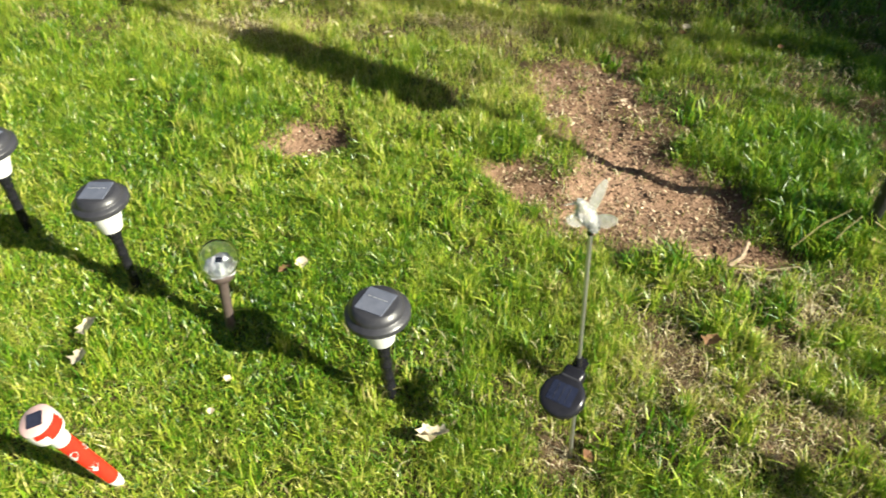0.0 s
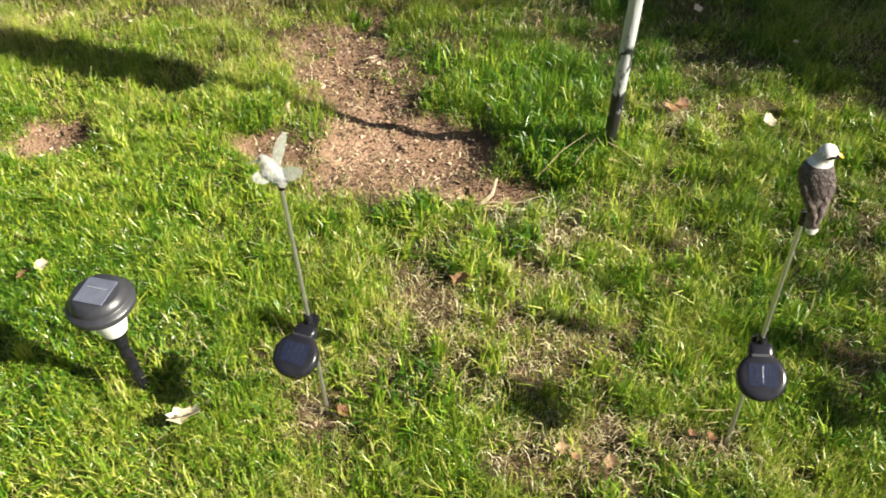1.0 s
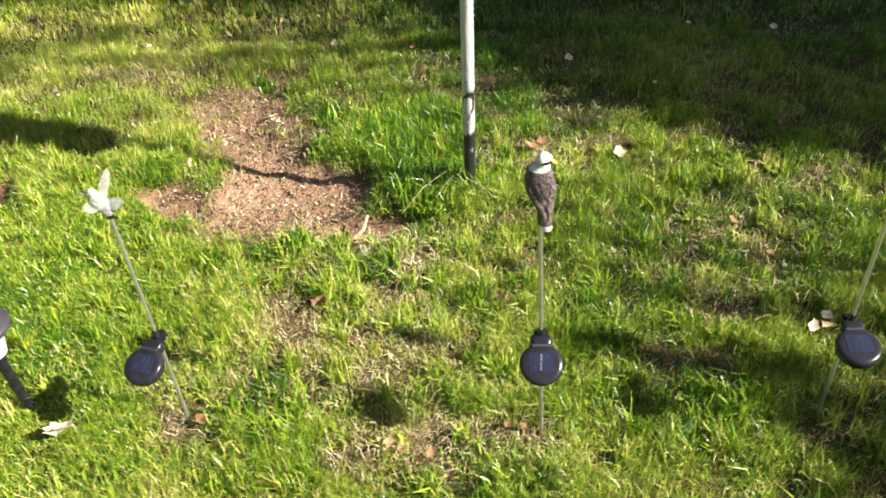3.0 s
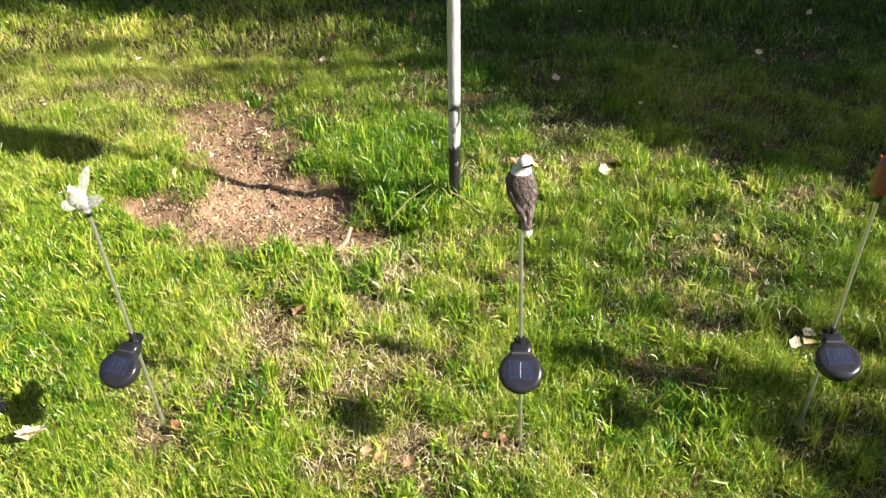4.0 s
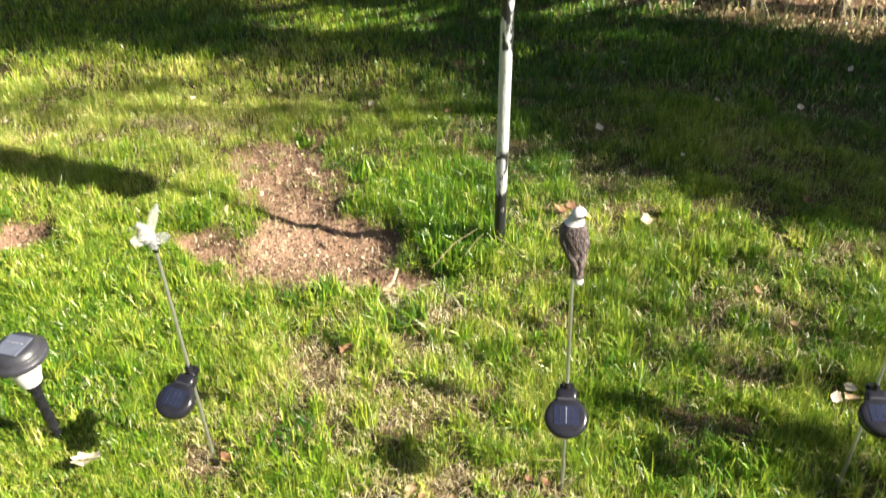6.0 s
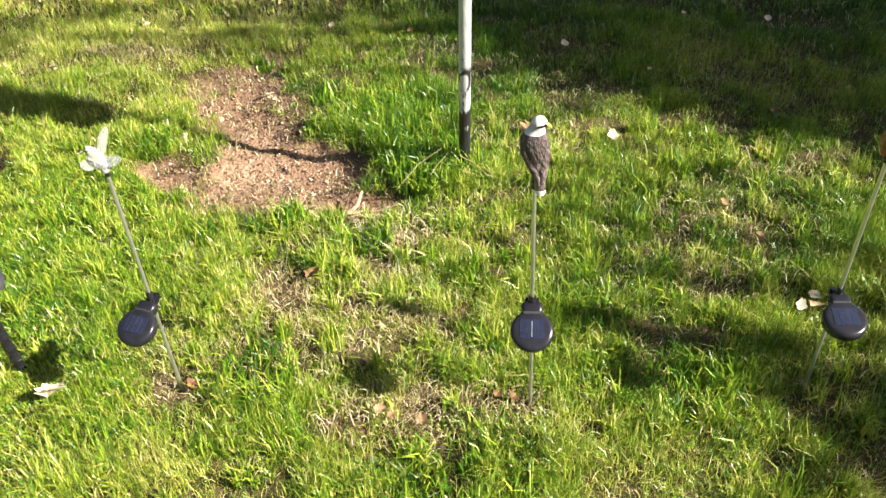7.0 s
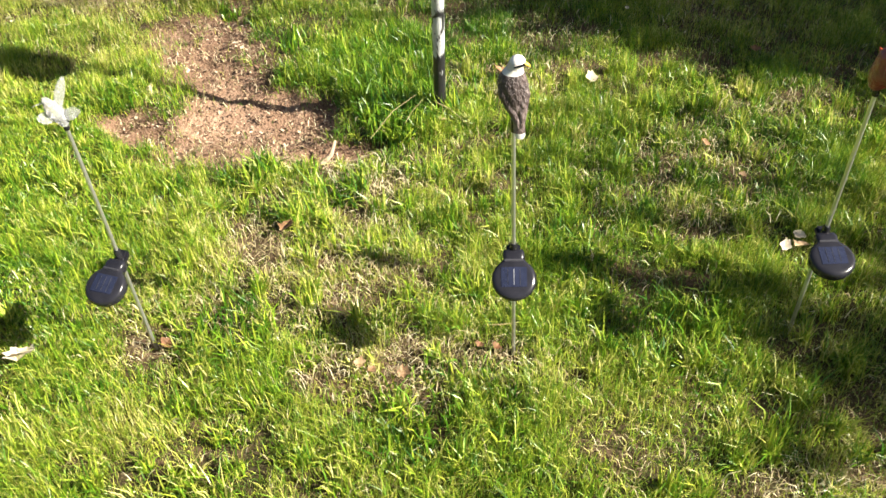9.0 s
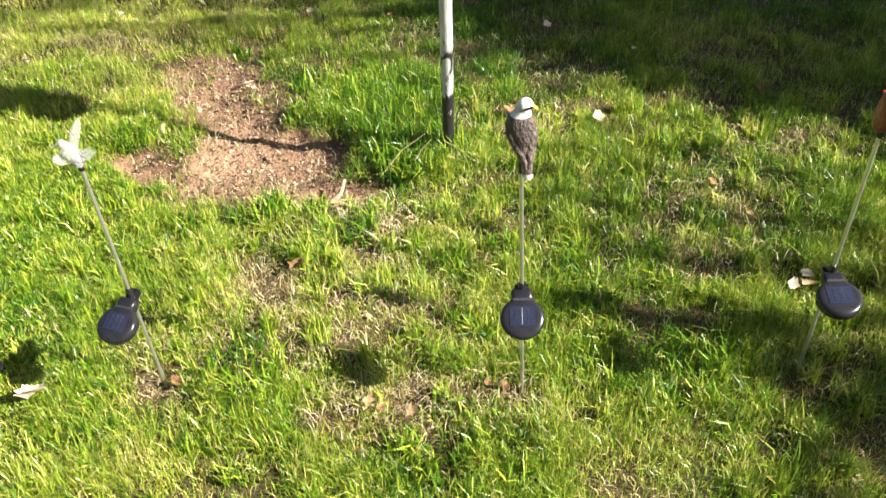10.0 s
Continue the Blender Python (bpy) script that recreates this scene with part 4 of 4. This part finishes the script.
# ---- the wood behind ----
def leaf_cloud(lobes, per_area, size, seed, least=0):
    """Leaf quads filling ellipsoids (cx, cy, cz, rx, ry, rz), at least so many in each."""
    r = np.random.RandomState(seed)
    pts = []
    for cx, cy, cz, rx, ry, rz in lobes:
        n = max(least, int(per_area * (rx * ry + ry * rz + rx * rz) / 3))
        d = r.randn(n, 3)
        d /= np.linalg.norm(d, axis=1)[:, None]
        rad = r.rand(n, 1) ** 0.45 * (1 + 0.18 * r.randn(n, 1))
        pts.append(np.array([cx, cy, cz]) + d * rad * np.array([rx, ry, rz]))
    p = np.concatenate(pts)
    n = len(p)
    a = r.randn(n, 3)
    a /= np.linalg.norm(a, axis=1)[:, None]
    b = np.cross(a, r.randn(n, 3))
    b /= np.linalg.norm(b, axis=1)[:, None]
    s = (size * (0.6 + 0.8 * r.rand(n)))[:, None]
    v = np.stack([p - a * s / 2, p + b * s * 0.3, p + a * s / 2, p - b * s * 0.3], 1)
    return v.reshape(-1, 3), (np.arange(n)[:, None] * 4 + np.array([0, 1, 2, 3]))


def tree(x, y, r, h, lean, bark, label, lobes, seed, density=160, leaf=0.10, group="trees at the wood's edge", least=0):
    """Tapered, slightly crooked trunk, limbs to each lobe, and a crown of separate leaves."""
    rr = random.Random(seed)
    base = gz(x, y)
    t = thing("tree", label, "tree", group, Matrix.Translation((x, y, base)))
    pts, rad = [], []
    for k in range(9):
        f = k / 8
        pts.append((lean[0] * h * f + rr.uniform(-1, 1) * 0.02 * f, lean[1] * h * f + rr.uniform(-1, 1) * 0.02 * f, -0.08 + f * h))
        rad.append(r * (1.35 if k == 0 else 1.0 - 0.72 * f))
    pts.insert(1, (0, 0, 0.06))
    rad.insert(1, r * 1.08)
    part("trunk", tube(pts, rad, 14), bark, t)
    local = [(cx - x, cy - y, cz - base, a, b, c) for cx, cy, cz, a, b, c in lobes]
    for cx, cy, cz, a, b, c in local:
        f = min(0.95, max(0.25, (cz - 0.5) / h))
        s = Vector((lean[0] * h * f, lean[1] * h * f, -0.08 + f * h))
        e = Vector((cx, cy, cz))
        mid = s.lerp(e, 0.5) + Vector((0, 0, -0.05))
        part("limb", tube([s, mid, e], [r * 0.30, r * 0.2, r * 0.08], 7), bark, t)
    v, q = leaf_cloud(local, density, leaf, seed, least)
    ob = fast_mesh("crown", v, [q], M_FOLIAGE)
    ob.parent = t
    return t


WOOD = [(-1.05, 4.74, 0.064, (0.01, 0.02), 1), (-0.87, 4.63, 0.046, (-0.05, 0.0), 0), (-0.54, 4.57, 0.05, (-0.01, 0.01), 0), (-0.24, 4.46, 0.046, (0.02, 0.0), 0),
        (1.39, 4.02, 0.048, (0.01, 0.0), 0), (1.53, 3.87, 0.022, (0.05, 0.0), 1), (1.73, 4.08, 0.034, (0.03, 0.01), 0), (1.91, 3.79, 0.023, (0.20, 0.02), 1),
        (-1.9, 5.1, 0.07, (0.02, 0), 0), (-1.3, 5.6, 0.03, (-0.02, 0), 1), (0.35, 5.5, 0.02, (0.05, 0), 1), (0.9, 5.3, 0.012, (-0.06, 0), 1), (2.4, 4.6, 0.047, (0.0, 0), 0), (2.9, 5.0, 0.039, (-0.02, 0), 1), (-2.7, 4.9, 0.09, (0.0, 0), 0),
        (-0.3, 6.6, 0.08, (0.01, 0), 0), (1.7, 6.9, 0.07, (0.0, 0), 0), (3.8, 6.0, 0.078, (0.0, 0), 0), (-4.2, 6.2, 0.1, (0.0, 0), 0), (-3.4, 8.0, 0.11, (0, 0), 0), (0.6, 8.6, 0.078, (0, 0), 0), (4.6, 8.4, 0.094, (0, 0), 0), (2.6, 9.5, 0.086, (0, 0), 1), (-1.6, 9.2, 0.1, (0, 0), 1)]
for i, (x, y, r, lean, pale) in enumerate(WOOD):
    h = 3.2 + 28 * r
    rr = random.Random(40 + i)
    top = (x + lean[0] * h, y + lean[1] * h, gz(x, y) + h)
    lobes = [(top[0] + rr.uniform(-0.5, 0.5), top[1] + rr.uniform(-0.4, 0.4), top[2] - rr.uniform(-0.3, 1.0), 0.5, 0.5, 0.4) for k in range(3)]
    tree(x, y, r, h, lean, M_BARK2 if pale else M_BARK, "slim pale-barked tree at the lawn's edge" if pale else "dark rough-barked tree trunk at the lawn's edge", lobes, 60 + i, 60)


def wood_floor():
    r = np.random.RandomState(131)
    n = 64000
    x, y = -5 + 10 * r.rand(n), 3.3 + 6.5 * r.rand(n) ** 2.0
    ok = y > edge_y(x) + 0.03 + 0.08 * r.randn(n)
    flakes("forest_litter", x[ok], y[ok], 0.008 + 0.016 * r.rand(ok.sum()), 0.015, 0.4, M_LITTER, 132, "sunlit tan and russet fallen leaves on the wood floor", "leaf litter")
    n = 23000
    x, y = -5 + 10 * r.rand(n), 3.5 + 5.0 * r.rand(n) ** 1.3
    ok = (y > edge_y(x) + 0.05) & (r.rand(n) < 0.25 + soft_noise(x, y, 0.35, 15))
    k = ok.sum()
    g = (y > edge_y(x) - 0.02) & (r.rand(n) < 1.3 * soft_noise(x, y, 0.5, 16) - 0.2 + 0.7 * np.exp(-np.maximum(0, y - edge_y(x)) / 0.15))
    q = g.sum()
    blades("green_undergrowth", x[g], y[g], 0.05 + 0.16 * r.rand(q) ** 2, 0.004 + 0.006 * r.rand(q), 0.3 + 0.8 * r.rand(q), M_SHRUB, np.zeros(q), 135, "yellow-green weeds sprouting at the wood's edge")
    blades("dry_undergrowth", x[ok], y[ok], 0.05 + 0.30 * r.rand(k) ** 2, 0.002 + 0.003 * r.rand(k), 0.3 + 1.0 * r.rand(k), M_STRAW, np.zeros(k), 133, "dry tan stalks and weeds under the trees")


wood_floor()


def shrub(x, y, rad, h, seed, leaf=None, label="thin shrub with sparse yellow-green spring leaves", density=1500):
    r = random.Random(seed)
    t = thing("shrub", label, "shrub", "shrubs in the wood", Matrix.Translation((x, y, gz(x, y))))
    lobes = []
    for k in range(7):
        a = r.uniform(0, 6.28)
        e = (math.cos(a) * rad * r.uniform(0.3, 1), math.sin(a) * rad * r.uniform(0.3, 1), h * r.uniform(0.5, 1.0))
        part("stem", tube([(0, 0, -0.02), (e[0] * 0.35, e[1] * 0.35, e[2] * 0.5), e], [0.007, 0.005, 0.002], 6), M_BARK2, t)
        lobes.append((e[0], e[1], e[2] - 0.05, 0.24, 0.24, 0.22))
    v, q = leaf_cloud(lobes, density, 0.045, seed)
    ob = fast_mesh("leaves", v, [q], leaf or M_SHRUB)
    ob.parent = t


for i, (x, y, rad, h) in enumerate([(-1.7, 5.15, 0.3, 0.6), (-2.4, 5.1, 0.4, 0.8), (-1.3, 5.5, 0.3, 0.6), (0.1, 5.0, 0.3, 0.4), (0.5, 5.3, 0.4, 0.6), (1.1, 4.7, 0.35, 0.6), (1.65, 4.5, 0.4, 0.8), (2.1, 4.4, 0.4, 0.8), (2.6, 4.3, 0.4, 0.9), (-0.3, 5.7, 0.4, 0.6), (0.9, 5.7, 0.5, 0.7), (1.5, 5.2, 0.45, 0.8),
                                    (2.2, 5.2, 0.5, 0.9), (-0.8, 6.0, 0.5, 0.8), (-3.2, 5.8, 0.6, 1.2), (3.3, 5.2, 0.6, 1.3), (1.2, 6.2, 0.6, 1.2), (-1.2, 6.8, 0.6, 1.2), (0.2, 7.4, 0.7, 1.4), (2.6, 6.6, 0.7, 1.4), (-2.0, 6.2, 0.5, 1.0)]):
    shrub(x, y, rad, h, 700 + i)


for i, (x, y, rad, h) in enumerate([(-3.0, 5.5, 0.5, 1.0), (-2.5, 5.75, 0.45, 0.9), (-3.5, 6.1, 0.6, 1.3), (-2.0, 6.0, 0.4, 0.8)]):
    shrub(x, y, rad, h, 760 + i, M_FOLIAGE, "dark green leafy bush at the wood's shaded edge", 6000)


# ---- unseen trees added on the sunny side, crowns placed to shade the far lawn ----
def far_lobe(gx, gy, r, h):
    """A crown lobe whose shade lies about (gx, gy) on the falling far lawn."""
    x, y, z, a, b, c = lobe(gx, gy, r, h)
    z0 = float(fall(np.array([gy]))[0])
    return (x - 1.42 * z0, y + 0.327 * z0, z, a, b, c)


def lobe(gx, gy, r, h, flat=0.8):
    """A crown lobe at height h whose shade lies about (gx, gy)."""
    return (gx + 1.42 * h, gy - 0.327 * h, h, r * 1.1, r, r * flat)


tree(6.2, 1.65, 0.11, 4.4, (0.0, 0.0), M_BARK, "unseen leafy tree shading the lawn beyond the feeder pole",
     [lobe(1.10, 2.42, 0.34, 3.4), lobe(1.65, 2.22, 0.40, 3.2), lobe(2.3, 2.15, 0.46, 2.8), lobe(3.0, 2.2, 0.6, 2.4), lobe(0.74, 2.72, 0.22, 3.6), lobe(0.62, 2.5, 0.10, 3.6), lobe(0.82, 2.95, 0.32, 3.8), lobe(1.5, 3.0, 0.48, 3.5), lobe(2.4, 3.0, 0.5, 2.9), lobe(0.12, 3.26, 0.20, 3.9), lobe(-0.5, 3.28, 0.18, 4.2),
      lobe(0.65, 3.42, 0.22, 3.7), far_lobe(1.5, 3.35, 0.30, 3.4), lobe(1.36, 2.22, 0.22, 3.2), lobe(1.50, 2.20, 0.14, 3.2), lobe(1.26, 2.18, 0.10, 3.2), lobe(1.80, 2.14, 0.15, 3.1), lobe(1.12, 2.50, 0.16, 3.3), far_lobe(0.72, 2.72, 0.10, 3.5), far_lobe(0.62, 2.86, 0.11, 3.6)], 801, 8000, 0.085, "trees on the sunny side")
tree(6.1, 2.9, 0.12, 5.2, (0.0, 0.0), M_BARK, "unseen leafy tree shading the lawn by the wood",
     [lobe(-1.25, 3.55, 0.26, 4.4), lobe(-1.45, 3.88, 0.2, 4.6), lobe(-1.0, 3.82, 0.17, 4.4), lobe(-1.1, 4.08, 0.2, 4.5), lobe(-0.8, 3.62, 0.11, 4.4), lobe(-0.5, 3.16, 0.15, 4.3), lobe(-0.12, 3.08, 0.13, 4.2), lobe(-0.85, 3.2, 0.12, 4.4), lobe(-1.9, 3.75, 0.45, 4.7), lobe(-1.2, 4.24, 0.38, 4.5), lobe(1.3, 3.56, 0.16, 3.5), far_lobe(2.4, 3.2, 0.28, 3.1), lobe(-0.9, 3.36, 0.18, 4.5), lobe(-1.6, 3.35, 0.28, 4.6), lobe(-2.6, 4.4, 0.6, 4.9), lobe(-2.8, 5.3, 0.6, 5.0), lobe(-2.2, 5.3, 0.4, 5.0), lobe(-3.0, 6.2, 0.8, 4.6), far_lobe(0.9, 3.60, 0.14, 3.7), far_lobe(-1.15, 3.45, 0.20, 4.4), far_lobe(-0.78, 3.38, 0.17, 4.3), far_lobe(-0.42, 3.36, 0.12, 4.2), far_lobe(-0.08, 3.38, 0.13, 4.1), far_lobe(0.25, 3.34, 0.17, 3.9), far_lobe(-1.05, 3.75, 0.20, 4.4), far_lobe(-1.45, 3.62, 0.22, 4.5), far_lobe(0.36, 3.58, 0.15, 3.9), far_lobe(-1.32, 4.0, 0.18, 4.5), far_lobe(-1.9, 3.6, 0.26, 4.6), far_lobe(-1.7, 4.15, 0.26, 4.7), far_lobe(-2.2, 4.3, 0.35, 4.8), far_lobe(-2.0, 4.65, 0.35, 4.8), far_lobe(-2.4, 3.95, 0.28, 4.8)],
     802, 8000, 0.085, "trees on the sunny side")
tree(6.2, 0.2, 0.07, 3.6, (-0.1, 0.0), M_BARK, "unseen slender tree added to dapple the lawn beside the stakes",
     [lobe(1.75, 1.25, 0.13, 2.6), lobe(1.70, 1.72, 0.10, 2.7), lobe(0.98, 1.70, 0.05, 2.8), lobe(0.86, 1.44, 0.05, 2.7), lobe(0.72, 1.68, 0.05, 2.8), lobe(0.60, 1.46, 0.04, 2.7), lobe(0.95, 1.86, 0.06, 2.8), lobe(0.76, 1.55, 0.05, 2.7), lobe(0.64, 1.60, 0.04, 2.7), lobe(0.90, 1.58, 0.04, 2.7), lobe(1.15, 1.76, 0.05, 2.8), lobe(1.22, 1.95, 0.05, 2.8), lobe(0.82, 1.76, 0.04, 2.8)], 803, 3000, 0.05, "trees on the sunny side")
tree(6.6, -0.6, 0.06, 3.4, (-0.05, 0.0), M_BARK, "unseen slender thin-leaved tree added to dapple the lawn",
     [lobe(0.77, 1.175, 0.034, 2.6), lobe(0.85, 1.165, 0.040, 2.6), lobe(0.93, 1.15, 0.036, 2.6), lobe(1.04, 1.13, 0.036, 2.6), lobe(1.12, 1.12, 0.042, 2.6), lobe(1.20, 1.10, 0.040, 2.6), lobe(1.34, 0.93, 0.11, 2.6), lobe(1.46, 0.82, 0.10, 2.6), lobe(1.24, 0.80, 0.08, 2.6), lobe(1.50, 0.98, 0.12, 2.6), lobe(1.27, 0.92, 0.08, 2.6), lobe(1.14, 0.98, 0.05, 2.6), lobe(1.21, 1.00, 0.05, 2.6), lobe(1.20, 0.70, 0.07, 2.6), lobe(1.60, 0.85, 0.20, 2.4), lobe(1.72, 1.10, 0.22, 2.6), lobe(2.0, 0.9, 0.25, 2.3), lobe(1.9, 1.5, 0.16, 2.5), lobe(1.50, 1.05, 0.10, 2.5), lobe(1.58, 1.2, 0.14, 2.5)], 804, 7500, 0.05, "trees on the sunny side", 34)
tree(7.4, 1.5, 0.06, 4.6, (0.0, 0.0), M_BARK, "unseen slender thin-leaved tree added to dapple the far lawn",
     [lobe(-0.45, 3.0, 0.20, 4.2), lobe(-1.1, 3.1, 0.24, 4.4), lobe(-1.6, 2.98, 0.2, 4.6), lobe(0.1, 2.86, 0.12, 4.0), lobe(-1.5, 2.5, 0.12, 4.5), lobe(-0.3, 2.66, 0.07, 4.1), lobe(-0.7, 2.5, 0.05, 4.2), lobe(-1.15, 2.42, 0.06, 4.4), lobe(-0.05, 2.7, 0.06, 4.1), lobe(-1.7, 2.3, 0.08, 4.6), lobe(-0.35, 2.42, 0.04, 4.1), lobe(-0.9, 2.72, 0.09, 4.3), lobe(-1.75, 2.62, 0.10, 4.6), lobe(-1.2, 2.66, 0.12, 4.5), lobe(-0.6, 3.3, 0.2, 4.3), lobe(-0.75, 3.9, 0.16, 4.4), lobe(0.2, 3.02, 0.14, 4.0), far_lobe(-0.45, 2.78, 0.10, 4.2), far_lobe(-0.9, 2.52, 0.08, 4.3), far_lobe(-0.15, 2.86, 0.10, 4.1), far_lobe(-1.2, 2.86, 0.14, 4.4), far_lobe(-0.65, 2.96, 0.12, 4.3), far_lobe(-0.35, 2.58, 0.06, 4.1), far_lobe(-0.62, 2.66, 0.05, 4.2), far_lobe(-0.05, 2.62, 0.05, 4.1), lobe(-0.55, 2.28, 0.045, 4.1), lobe(-0.78, 2.40, 0.055, 4.2), lobe(-1.0, 2.30, 0.05, 4.3), lobe(-0.45, 2.44, 0.05, 4.1), lobe(0.34, 2.10, 0.055, 3.9), lobe(0.50, 2.26, 0.065, 3.9), lobe(0.24, 2.26, 0.055, 4.0), lobe(0.40, 1.95, 0.045, 3.9), far_lobe(-0.95, 2.76, 0.12, 4.3), far_lobe(-0.72, 2.82, 0.10, 4.3), far_lobe(-1.3, 2.5, 0.12, 4.4), far_lobe(-0.35, 2.95, 0.11, 4.2), lobe(-1.05, 2.16, 0.05, 4.3), lobe(-0.62, 2.14, 0.04, 4.2)], 805, 3200, 0.05, "trees on the sunny side")
